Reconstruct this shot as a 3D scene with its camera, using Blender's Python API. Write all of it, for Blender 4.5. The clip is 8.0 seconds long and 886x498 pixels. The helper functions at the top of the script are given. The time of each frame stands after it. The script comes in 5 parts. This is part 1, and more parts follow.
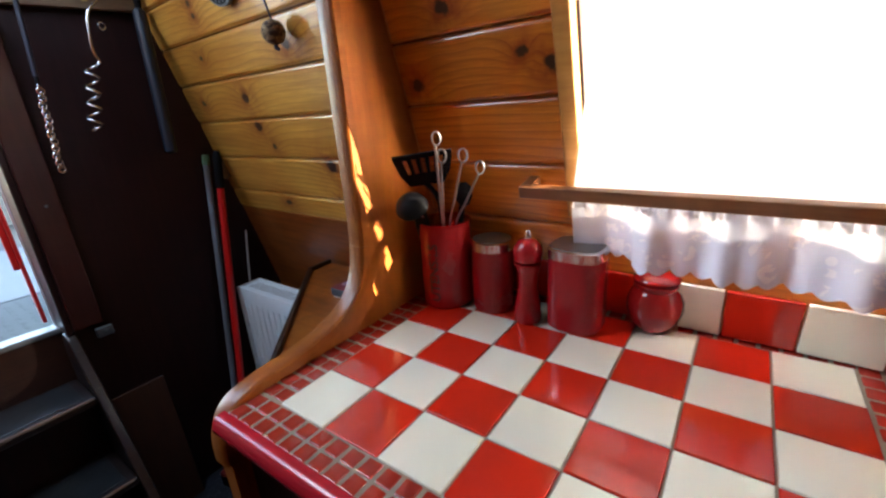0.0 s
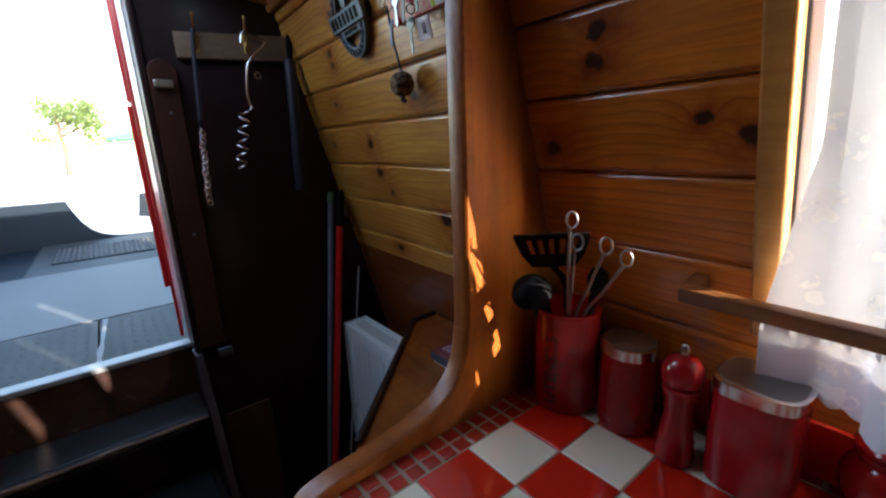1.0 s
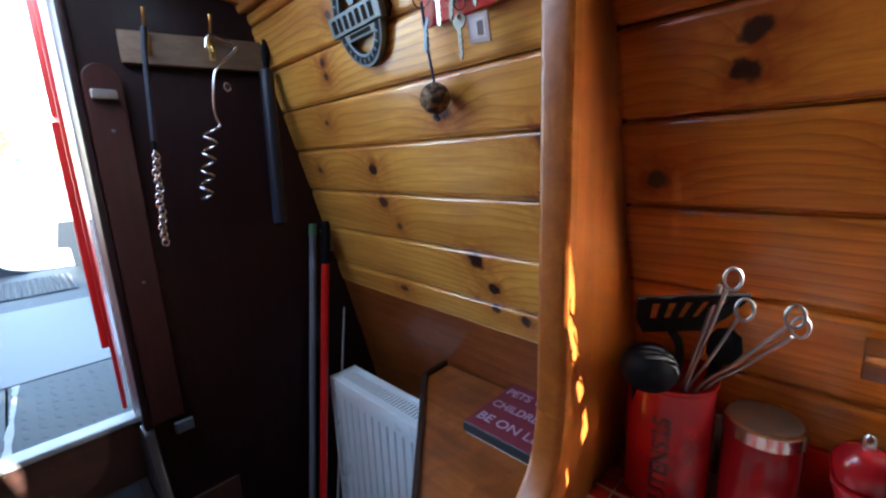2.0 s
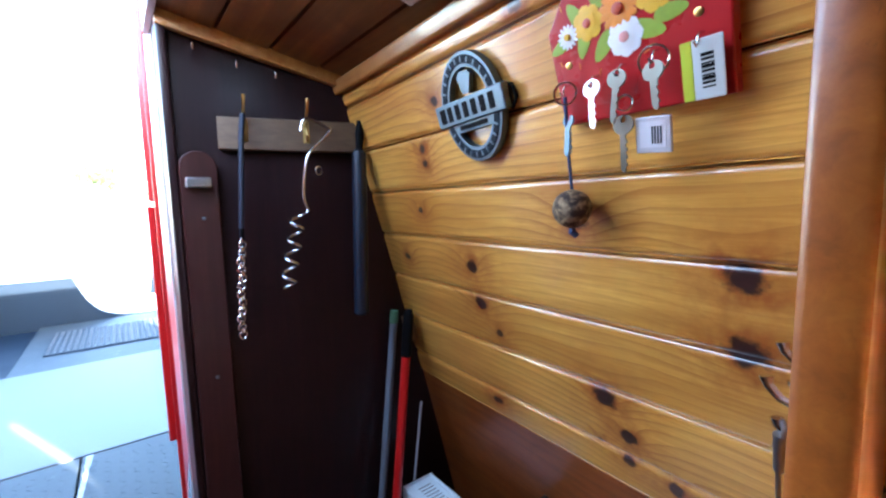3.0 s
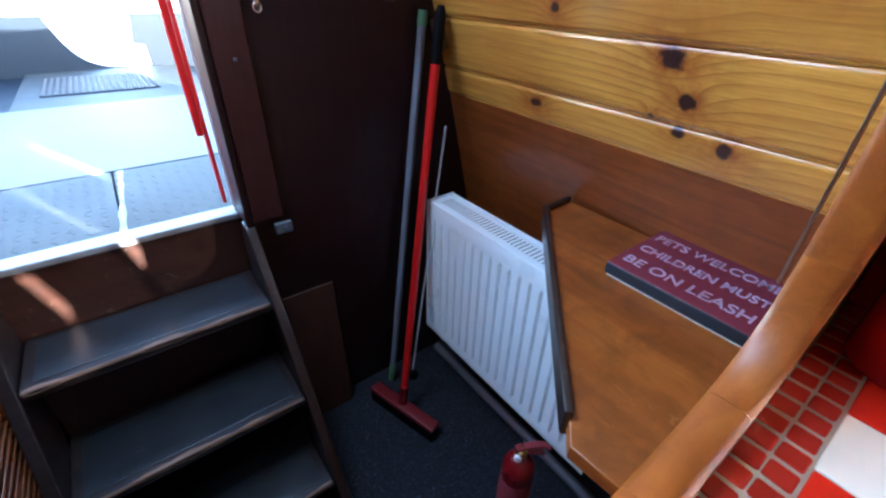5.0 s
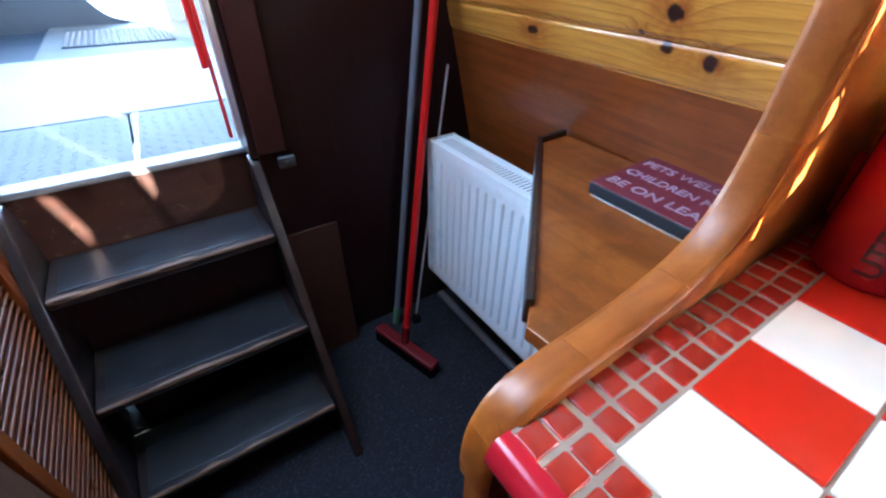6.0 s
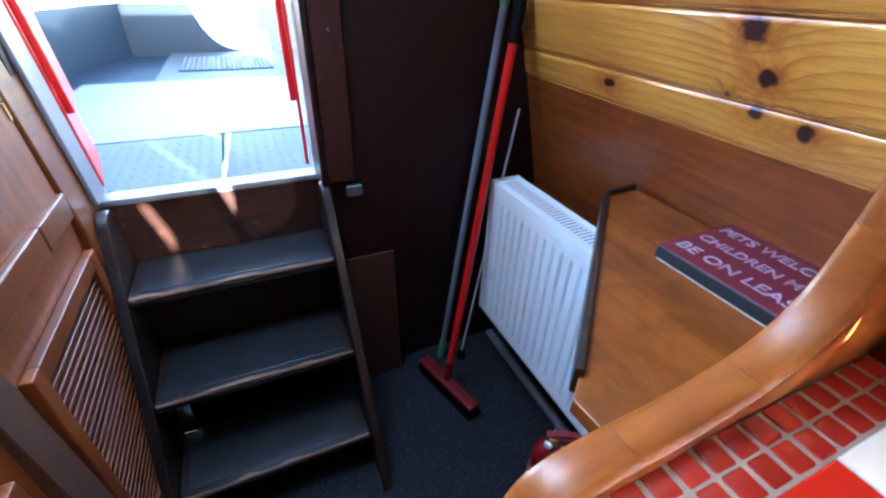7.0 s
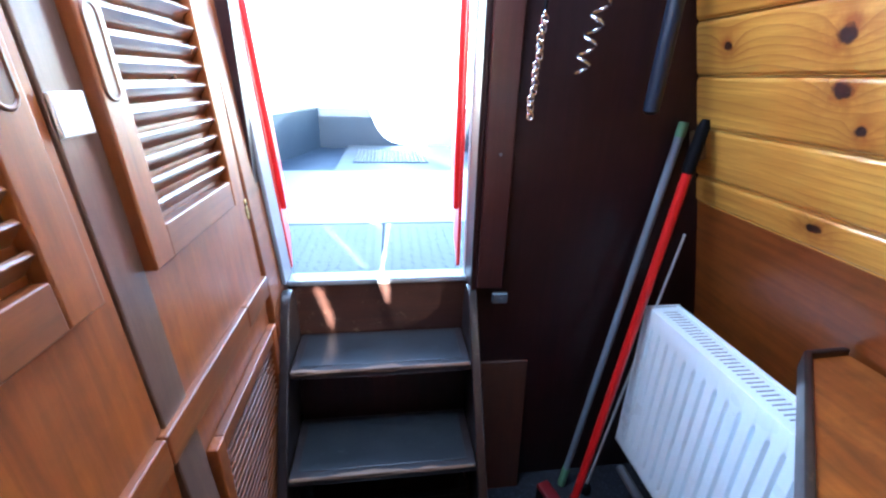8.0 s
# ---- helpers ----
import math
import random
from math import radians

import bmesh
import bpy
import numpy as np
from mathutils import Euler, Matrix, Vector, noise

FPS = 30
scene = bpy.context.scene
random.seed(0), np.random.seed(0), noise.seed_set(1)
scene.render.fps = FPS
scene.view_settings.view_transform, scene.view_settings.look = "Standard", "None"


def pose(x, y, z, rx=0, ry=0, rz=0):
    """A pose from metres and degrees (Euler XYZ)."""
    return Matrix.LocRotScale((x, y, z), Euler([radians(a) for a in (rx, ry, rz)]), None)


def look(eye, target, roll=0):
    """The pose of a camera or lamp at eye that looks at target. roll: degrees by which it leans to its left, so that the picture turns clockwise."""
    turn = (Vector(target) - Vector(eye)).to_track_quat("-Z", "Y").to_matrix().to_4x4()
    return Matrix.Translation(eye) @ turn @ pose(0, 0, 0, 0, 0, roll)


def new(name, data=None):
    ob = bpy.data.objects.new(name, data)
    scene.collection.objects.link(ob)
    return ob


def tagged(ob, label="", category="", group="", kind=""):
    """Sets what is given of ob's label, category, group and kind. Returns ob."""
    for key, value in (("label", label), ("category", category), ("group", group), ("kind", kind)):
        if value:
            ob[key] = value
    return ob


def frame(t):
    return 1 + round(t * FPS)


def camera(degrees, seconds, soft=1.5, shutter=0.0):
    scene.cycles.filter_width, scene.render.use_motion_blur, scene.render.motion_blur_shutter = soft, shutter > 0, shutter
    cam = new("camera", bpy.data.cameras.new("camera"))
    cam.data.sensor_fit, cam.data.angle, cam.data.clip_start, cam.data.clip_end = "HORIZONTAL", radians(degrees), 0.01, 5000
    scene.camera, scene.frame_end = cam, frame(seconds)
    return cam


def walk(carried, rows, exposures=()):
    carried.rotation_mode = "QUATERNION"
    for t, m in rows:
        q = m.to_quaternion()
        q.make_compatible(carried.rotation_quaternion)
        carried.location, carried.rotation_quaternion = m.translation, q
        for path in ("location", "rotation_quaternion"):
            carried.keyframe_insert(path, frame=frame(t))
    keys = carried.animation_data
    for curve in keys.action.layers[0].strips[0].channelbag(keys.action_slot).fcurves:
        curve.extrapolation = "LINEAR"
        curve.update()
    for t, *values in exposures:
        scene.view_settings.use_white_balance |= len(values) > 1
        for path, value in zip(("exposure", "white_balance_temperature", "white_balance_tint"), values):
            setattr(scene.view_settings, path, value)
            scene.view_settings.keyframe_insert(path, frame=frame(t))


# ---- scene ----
cam = camera(93.3, 8.0, 2.4)
PATH = [
    (0, (-0.082, 0.003, 1.344), (1.445, 1.129, 0.711), -4.0),
    (0.5, (-0.044, 0.043, 1.388), (1.397, 1.333, 0.878), -3.8),
    (1, (0.021, 0.106, 1.406), (1.223, 1.627, 0.913), -2.3),
    (2.3, (0.013, 0.429, 1.45), (1.442, 1.769, 1.047), -2.4),
    (2.5, (0.028, 0.466, 1.474), (1.443, 1.828, 1.097), -2.0),
    (3, (0.063, 0.54, 1.537), (1.274, 2.117, 1.325), -1.4),
    (3.5, (0.035, 0.599, 1.552), (1.068, 2.306, 1.414), -0.6),
    (4, (0.02, 0.625, 1.472), (1.046, 2.284, 1.036), -0.7),
    (4.5, (0.013, 0.608, 1.38), (1.039, 2.135, 0.596), 0.6),
    (5, (-0.015, 0.564, 1.302), (1.018, 1.903, 0.234), 1.6),
    (6.5, (-0.001, 0.451, 1.236), (0.837, 1.827, 0.052), 1.4),
    (7, (0.004, 0.485, 1.26), (0.724, 2.01, 0.185), 2.0),
    (7.5, (-0.027, 0.553, 1.288), (0.429, 2.266, 0.363), 0.8),
    (8, (-0.067, 0.544, 1.334), (0.173, 2.38, 0.579), 1.5),
]
EXPOSURES = [(0.0, 4.2, 7000, 10), (0.5, 3.05, 6500, 10), (1.0, 3.0, 6500, 10), (1.2, 3.2, 6500, 10), (2.5, 4.65, 5900, 10), (3.5, 4.95, 5350, 10), (4.0, 4.85, 5200, 10), (4.5, 4.95, 5400, 10), (5.0, 5.05, 5850, 10), (6.5, 5.4, 6150, 10), (7.0, 5.35, 5750, 10), (7.5, 5.6, 5550, 10), (8.0, 5.8, 5800, 10)]
walk(cam, [(t, look(eye, target, roll)) for t, eye, target, roll in PATH], EXPOSURES)

# ---- world and sun ----
SUN_WAY = Vector((-0.33, 1.0, -0.34)).normalized()
world = bpy.data.worlds.new("sky")
scene.world = world
world.use_nodes = True
wn = world.node_tree.nodes
sky = wn.new("ShaderNodeTexSky")
sky.sky_type = "NISHITA"
sky.sun_disc = False
sky.sun_elevation = math.asin(-SUN_WAY.z)
sky.sun_rotation = math.atan2(-SUN_WAY.x, -SUN_WAY.y)
wn["Background"].inputs["Strength"].default_value = 0.15
world.node_tree.links.new(sky.outputs[0], wn["Background"].inputs["Color"])
sun = new("sun", bpy.data.lights.new("sun", "SUN"))
sun.data.energy, sun.data.angle, sun.data.color = 2.8, radians(0.5), (1.0, 0.93, 0.82)
sun.matrix_world = look((3, -10, 6), Vector((3, -10, 6)) + SUN_WAY)

# Added area lamp in the hatch opening, tilted to brighten the starboard side.
hatch_light = new("hatch_fill", bpy.data.lights.new("hatch_fill", "AREA"))
hatch_light.data.shape, hatch_light.data.size, hatch_light.data.size_y = "RECTANGLE", 0.42, 0.80
hatch_light.data.energy, hatch_light.data.color = 0.50, (0.80, 0.90, 1.0)
hatch_light.matrix_world = look((-0.14, 1.24, 2.13), (0.36, 1.14, 1.10))


# ---- materials ----
class Nodes:
    """A node material in the making: add() makes a node, links its inputs and gives its first output."""

    def __init__(self, name, rough=0.5, metal=0.0, coat=0.0, made=None):
        self.m = made or bpy.data.materials.new(name)
        self.m.use_nodes = True
        self.t = self.m.node_tree
        self.b = self.t.nodes["Principled BSDF"]
        if made:
            return
        self.b.inputs["Roughness"].default_value = rough
        self.b.inputs["Metallic"].default_value = metal
        self.b.inputs["Coat Weight"].default_value = coat
        self.b.inputs["Coat Roughness"].default_value = 0.12

    def put(self, socket, value):
        if isinstance(value, bpy.types.NodeSocket):
            self.t.links.new(value, socket)
        elif isinstance(value, tuple) and len(value) == 3 and socket.type == "RGBA":
            socket.default_value = (*value, 1)
        else:
            socket.default_value = value

    def add(self, kind, out=0, props=None, **ins):
        n = self.t.nodes.new("ShaderNode" + kind)
        for key, value in (props or {}).items():
            setattr(n, key, value)
        for key, value in ins.items():
            self.put(n.inputs[int(key[1:]) if key[0] == "i" and key[1:].isdigit() else key.replace("_", " ")], value)
        return n.outputs[out]

    def math(self, op, a, b=0.0, c=0.0):
        return self.add("Math", props={"operation": op}, i0=a, i1=b, i2=c)

    def place(self, scale=(1, 1, 1), shift=True):
        """World place, stretched, with a shift of its own for each object."""
        p = self.add("NewGeometry")
        if shift:
            r = self.add("ObjectInfo", out=5)
            v = self.add("CombineXYZ", X=self.math("MULTIPLY", r, 7.3), Y=self.math("MULTIPLY", r, 13.1), Z=self.math("MULTIPLY", r, 3.7))
            p = self.add("VectorMath", props={"operation": "ADD"}, i0=p, i1=v)
        return self.add("VectorMath", props={"operation": "MULTIPLY"}, i0=p, i1=scale)

    def ramp(self, fac, stops):
        n = self.t.nodes.new("ShaderNodeValToRGB")
        self.t.links.new(fac, n.inputs[0])
        while len(n.color_ramp.elements) < len(stops):
            n.color_ramp.elements.new(0.5)
        for e, (at, c) in zip(n.color_ramp.elements, stops):
            e.position, e.color = at, (*c, 1)
        return n.outputs[0]

    def mix(self, fac, a, b, how="MIX"):
        n = self.t.nodes.new("ShaderNodeMix")
        n.data_type, n.blend_type = "RGBA", how
        for s, v in ((n.inputs[0], fac), (n.inputs[6], a), (n.inputs[7], b)):
            self.put(s, v)
        return n.outputs[2]

    def noise(self, scale, detail=4.0, vec=None, rough=0.55, distort=0.0):
        return self.add("TexNoise", Vector=vec if vec is not None else self.place(), Scale=scale, Detail=detail, Roughness=rough, Distortion=distort)

    def finish(self, colour=None, bump=None, depth=0.001, rough=None):
        if colour is not None:
            self.put(self.b.inputs["Base Color"], colour)
        if rough is not None:
            self.put(self.b.inputs["Roughness"], rough)
        if bump is not None:
            self.put(self.b.inputs["Normal"], self.add("Bump", Strength=0.6, Distance=depth, Height=bump))
        return self.m


def wood(name, dark, mid, light, along="y", rough=0.35, coat=0.25, grain=1.0, depth=0.0006, stain=0.3):
    n = Nodes(name, rough, 0, coat)
    s = {"x": (1.2, 22, 22), "y": (22, 1.2, 22), "z": (22, 22, 1.2)}[along]
    vec = n.place(tuple(v * grain for v in s))
    fine = n.noise(3.0, 6, vec, 0.62, 0.4)
    broad = n.noise(3.5, 3)
    c = n.ramp(fine, [(0.28, dark), (0.5, mid), (0.75, light)])
    c = n.mix(n.math("MULTIPLY", broad, 0.55), c, tuple(v * 0.62 for v in mid))
    blot = n.ramp(n.noise(16, 5, None, 0.65, 0.6), [(0.42, (0, 0, 0)), (0.68, (1, 1, 1))])
    c = n.mix(n.math("MULTIPLY", blot, stain), c, tuple(v * 0.45 for v in dark))
    r = n.math("MULTIPLY_ADD", n.noise(9, 4), 0.3, rough - 0.12)
    return n.finish(c, fine, depth, r)


def paint(name, colour, rough=0.4, coat=0.0, vary=0.12, scale=6.0, bump=0.0004, metal=0.0, speck=60.0):
    n = Nodes(name, rough, metal, coat)
    big, small = n.noise(scale, 4), n.noise(speck, 3)
    c = n.mix(big, tuple(v * (1 - vary) for v in colour), tuple(min(1, v * (1 + vary)) for v in colour))
    c = n.mix(n.math("MULTIPLY", small, 0.25), c, tuple(v * 0.75 for v in colour))
    r = n.math("MULTIPLY_ADD", big, 0.2, rough - 0.1)
    return n.finish(c, small, bump, r)


def pine_boards(name, board_tint=(1.0, 1.0, 1.0)):
    """Varnished knotty pine: grain that bends round the knots."""
    n = Nodes(name, 0.3, 0, 0.6)
    p = n.add("NewGeometry")
    xyz = n.t.nodes.new("ShaderNodeSeparateXYZ")
    n.t.links.new(p, xyz.inputs[0])
    y, z = xyz.outputs[1], xyz.outputs[2]
    wob = n.noise(14.0, 3, n.place(shift=False))
    wob2 = n.math("MULTIPLY", n.math("SUBTRACT", wob, 0.5), 0.012)
    flat = n.add("CombineXYZ", X=n.math("MULTIPLY", n.math("ADD", y, wob2), 0.8), Y=n.math("ADD", z, wob2))
    near = None
    for ky, kz, kr in KNOTS:
        d = n.add("VectorMath", out=1, props={"operation": "DISTANCE"}, i0=flat, i1=(ky * 0.8, kz, 0))
        d = n.math("DIVIDE", d, kr)
        near = d if near is None else n.math("MINIMUM", near, d)
    bend = n.math("POWER", 2.718, n.math("MULTIPLY", near, -0.42))
    rnd = n.add("ObjectInfo", out=5)
    long_vec = n.add("CombineXYZ", X=n.math("MULTIPLY", y, 1.0), Y=n.math("MULTIPLY", z, 7.0), Z=n.math("MULTIPLY", rnd, 9.0))
    sway = n.noise(1.1, 2, long_vec, 0.45)
    level = n.math("ADD", n.math("MULTIPLY", sway, 5.0), n.math("MULTIPLY", bend, 3.0))
    level = n.math("ADD", level, n.math("MULTIPLY", z, 62.0))
    ring = n.math("FRACT", level)
    patchy = n.math("MULTIPLY_ADD", n.noise(2.6, 2), 2.6, -0.62)
    patchy.node.use_clamp = True
    line = n.math("MULTIPLY", n.math("POWER", ring, 4.0), n.math("ADD", patchy, n.math("MULTIPLY", bend, 0.7)))
    line.node.use_clamp = True
    fibre = n.noise(3.0, 6, n.place((95, 1.6, 95)), 0.75)
    streak = n.math("MULTIPLY_ADD", n.noise(1.0, 4, n.place((11, 0.9, 11)), 0.62), 4.4, -1.95)
    streak.node.use_clamp = True
    c = n.mix(n.math("MULTIPLY_ADD", fibre, 2.4, -0.8), (0.58, 0.265, 0.038), (0.90, 0.50, 0.112))
    c = n.mix(n.math("MULTIPLY", streak, 0.9), c, (0.40, 0.155, 0.020))
    c = n.mix(n.math("MULTIPLY", rnd, 0.22), c, (0.44, 0.22, 0.045))
    c = n.mix(n.math("MULTIPLY", line, 0.8), c, (0.30, 0.095, 0.012))
    halo = n.math("POWER", 2.718, n.math("MULTIPLY", near, -0.45))
    c = n.mix(n.math("MULTIPLY", halo, n.math("MULTIPLY_ADD", n.noise(38, 4, n.place(shift=False)), 3.4, -0.4)), c, (0.30, 0.085, 0.014))
    core = n.t.nodes.new("ShaderNodeMapRange")
    ragged = n.math("ADD", near, n.math("MULTIPLY_ADD", n.noise(70, 3, n.place(shift=False)), 1.1, -0.55))
    n.t.links.new(ragged, core.inputs[0])
    core.inputs[1].default_value, core.inputs[2].default_value = 0.62, 0.98
    core.inputs[3].default_value, core.inputs[4].default_value = 1.0, 0.0
    c = n.mix(core.outputs[0], c, n.mix(n.noise(90, 3), (0.012, 0.006, 0.007), (0.055, 0.018, 0.013)))
    c = n.mix(1.0, c, board_tint, "MULTIPLY")
    return n.finish(c, n.math("ADD", fibre, line), 0.0004)


def glazed(name, colour, rough=0.12, vary=0.05):
    n = Nodes(name, rough, 0, 0.5)
    big = n.noise(9, 3)
    c = n.mix(big, tuple(v * (1 - vary) for v in colour), tuple(min(1, v * (1 + vary)) for v in colour))
    rnd = n.add("ObjectInfo", out=5)
    c = n.mix(n.math("MULTIPLY", rnd, 0.18), c, tuple(v * 0.8 for v in colour))
    smear = n.noise(25, 4)
    return n.finish(c, n.noise(30, 2), 0.0005, n.math("MULTIPLY_ADD", smear, 0.22, rough - 0.06))


def metal(name, colour, rough=0.25, scale=40.0):
    n = Nodes(name, rough, 1.0)
    s = n.noise(scale, 4)
    return n.finish(n.mix(s, tuple(v * 0.8 for v in colour), colour), s, 0.0003, n.math("MULTIPLY_ADD", s, 0.25, rough - 0.1))


KNOTS = [
    (1.241, 1.65, 0.011), (1.244, 1.62, 0.009), (1.306, 1.525, 0.009), (1.165, 1.723, 0.01),
    (1.17, 1.412, 0.016), (1.421, 1.41, 0.01), (1.166, 1.33, 0.015), (1.13, 1.273, 0.01),
    (0.899, 1.218, 0.019), (0.867, 1.16, 0.014), (0.695, 1.448, 0.02), (0.698, 1.359, 0.022),
    (0.899, 1.511, 0.016), (0.796, 1.103, 0.011), (0.922, 1.126, 0.006), (1.185, 1.094, 0.01),
    (0.873, 1.111, 0.01), (0.798, 1.099, 0.012), (0.450, 1.503, 0.013), (0.314, 1.422, 0.011),
    (0.261, 1.4, 0.015), (0.54, 1.391, 0.013), (0.243, 1.378, 0.006), (0.444, 1.540, 0.015),
    (0.945, 1.799, 0.012), (1.36, 1.823, 0.01), (1.194, 1.093, 0.009),
]
PINE = pine_boards("knotty_pine")
# Galley boards: warm light is put into the colour as an orange tint.
PINE_WARM_LIGHT = pine_boards("warm_light_tinted_pine", (0.95, 0.60, 0.34))
PLY = wood("brown_plywood", (0.14, 0.034, 0.006), (0.245, 0.062, 0.010), (0.33, 0.095, 0.017), "y", 0.38, 0.2)
DESKWOOD = wood("honey_ply", (0.16, 0.037, 0.005), (0.29, 0.077, 0.010), (0.43, 0.14, 0.025), "y", 0.35, 0.3, 0.35, 0.0006, 0.55)
MAHOGANY = wood("mahogany", (0.125, 0.025, 0.0025), (0.225, 0.048, 0.0045), (0.31, 0.083, 0.009), "z", 0.42, 0.05, 0.8)
MAHOGANY_Y = wood("mahogany_rail", (0.10, 0.022, 0.003), (0.165, 0.038, 0.005), (0.24, 0.065, 0.009), "y", 0.4, 0.06, 0.8)
POSTWOOD = wood("grey_brown_wood", (0.075, 0.036, 0.024), (0.115, 0.056, 0.036), (0.16, 0.085, 0.055), "z", 0.35, 0.25)
DARK = wood("dark_stained_panel", (0.0105, 0.0038, 0.0042), (0.016, 0.0052, 0.0056), (0.023, 0.0074, 0.0074), "z", 0.36, 0.1)
STRIP = wood("dark_red_wood", (0.024, 0.0066, 0.005), (0.038, 0.0092, 0.007), (0.054, 0.014, 0.010), "z", 0.45, 0.05)
STEPWOOD = wood("dark_step_wood", (0.008, 0.005, 0.005), (0.014, 0.009, 0.009), (0.028, 0.019, 0.018), "x", 0.32, 0.3)
TREAD_MAT = paint("worn_blue_grey_tread", (0.013, 0.016, 0.019), 0.34, 0.35, 0.75, 13, 0.0009)
RISER = wood("riser_wood", (0.018, 0.005, 0.0022), (0.030, 0.008, 0.0035), (0.048, 0.014, 0.006), "x", 0.4, 0.15)
ORANGE = wood("varnished_pine_divider", (0.28, 0.065, 0.009), (0.40, 0.10, 0.013), (0.48, 0.14, 0.022), "z", 0.36, 0.15, 0.5)
LIPPING = wood("varnished_lipping", (0.20, 0.046, 0.006), (0.33, 0.084, 0.010), (0.44, 0.135, 0.018), "x", 0.34, 0.10, 0.6)
TRIMPINE = wood("pine_trim", (0.30, 0.11, 0.025), (0.42, 0.18, 0.042), (0.52, 0.25, 0.075), "y", 0.3, 0.35)
GAP = paint("dark_gap", (0.06, 0.022, 0.008), 0.8)
RED_TILE = glazed("red_glaze", (0.60, 0.022, 0.009))
WHITE_TILE = glazed("cream_glaze", (0.84, 0.79, 0.64))
MOSAIC = glazed("red_brown_mosaic", (0.36, 0.022, 0.012), 0.16, 0.2)
GROUT = paint("grey_grout", (0.34, 0.25, 0.18), 0.9, 0, 0.4, 20, 0.001)
RED_EDGE = paint("red_plastic_edge", (0.52, 0.012, 0.025), 0.2, 0.6, 0.06)
RED_PAINT = paint("red_gloss_paint", (0.52, 0.010, 0.010), 0.34, 0.12, 0.1)
STEEL_EDGE = paint("grey_painted_steel", (0.42, 0.43, 0.45), 0.4, 0.1, 0.2)
SILL_METAL = paint("worn_sill_metal", (0.17, 0.18, 0.19), 0.38, 0.1, 0.45, 22, 0.0006)
# Grey for the shade inside the radiator's grille slots.
RAD_SHADE = paint("slot_shade_grey", (0.20, 0.22, 0.24), 0.6)
PIPE_GREY = paint("grey_pipe_paint", (0.13, 0.14, 0.16), 0.45, 0.1, 0.3)
EDGE_GREY = paint("weathered_grey_edge", (0.17, 0.165, 0.175), 0.45, 0.05, 0.3)
RAD_ENAMEL = paint("radiator_enamel", (0.75, 0.88, 0.93), 0.3, 0.2, 0.03)
WHITE_ENAMEL = paint("white_enamel", (0.78, 0.79, 0.81), 0.3, 0.2, 0.04)
DECK_PLATE = paint("blue_grey_deck_paint", (0.030, 0.035, 0.037), 0.6, 0, 0.35, 5, 0.001)
DECK_SMOOTH = paint("pale_deck_paint", (0.100, 0.106, 0.108), 0.55, 0, 0.15, 2)
BULWARK = paint("slate_steel_paint", (0.0058, 0.0115, 0.019), 0.6, 0, 0.2, 3)
for matt in (DECK_PLATE, DECK_SMOOTH, BULWARK, GAP):
    matt.node_tree.nodes["Principled BSDF"].inputs["Specular IOR Level"].default_value = 0.15
cp = Nodes("navy_flecked_carpet", 0.95)
fleck = cp.noise(150, 2, None, 0.8)
CARPET = cp.finish(cp.mix(cp.math("MULTIPLY", cp.noise(4, 3), 0.5), cp.ramp(fleck, [(0.40, (0.0014, 0.0024, 0.005)), (0.57, (0.005, 0.008, 0.015)), (0.70, (0.045, 0.058, 0.085))]), (0.007, 0.010, 0.017)), fleck, 0.004)
CHROME = metal("chrome", (0.75, 0.75, 0.76), 0.18)
BRASS = metal("brass", (0.62, 0.42, 0.14), 0.28)
PEWTER = metal("grey_cast_metal", (0.17, 0.215, 0.25), 0.5)
BLACK = paint("black_plastic", (0.0035, 0.0035, 0.0045), 0.6, 0, 0.2)
BLACK.node_tree.nodes["Principled BSDF"].inputs["Specular IOR Level"].default_value = 0.07
for dull in (DARK, STRIP):
    dull.node_tree.nodes["Principled BSDF"].inputs["Specular IOR Level"].default_value = 0.22
GROUND = paint("pale_gravel_bank", (0.55, 0.54, 0.50), 0.9, 0, 0.2, 1.5, 0.01)


def scuffed(material, colour, amount, stretch, scale=7.0):
    """Pale chips and scratches over a finished material."""
    n = Nodes("", made=material)
    old = n.b.inputs["Base Color"].links[0].from_socket
    chips = n.ramp(n.noise(scale, 6, n.place(stretch), 0.72, 0.5), [(0.60, (0, 0, 0)), (0.66, (1, 1, 1))])
    broad = n.ramp(n.noise(5.0, 2), [(0.40, (0.15, 0.15, 0.15)), (0.62, (1, 1, 1))])
    n.put(n.b.inputs["Base Color"], n.mix(n.math("MULTIPLY", n.math("MULTIPLY", chips, broad), amount), old, colour))


scuffed(STEPWOOD, (0.12, 0.085, 0.065), 0.75, (6, 9, 9))
scuffed(TREAD_MAT, (0.055, 0.058, 0.058), 0.6, (4, 7, 7))
scuffed(RISER, (0.16, 0.12, 0.09), 0.6, (8, 8, 8), 5.0)
scuffed(LIPPING, (0.06, 0.018, 0.004), 0.55, (5, 9, 5), 6.0)
scuffed(DESKWOOD, (0.45, 0.20, 0.06), 0.30, (10, 4, 10), 5.0)
scuffed(DECK_PLATE, (0.10, 0.105, 0.10), 0.55, (3, 2, 3), 4.0)


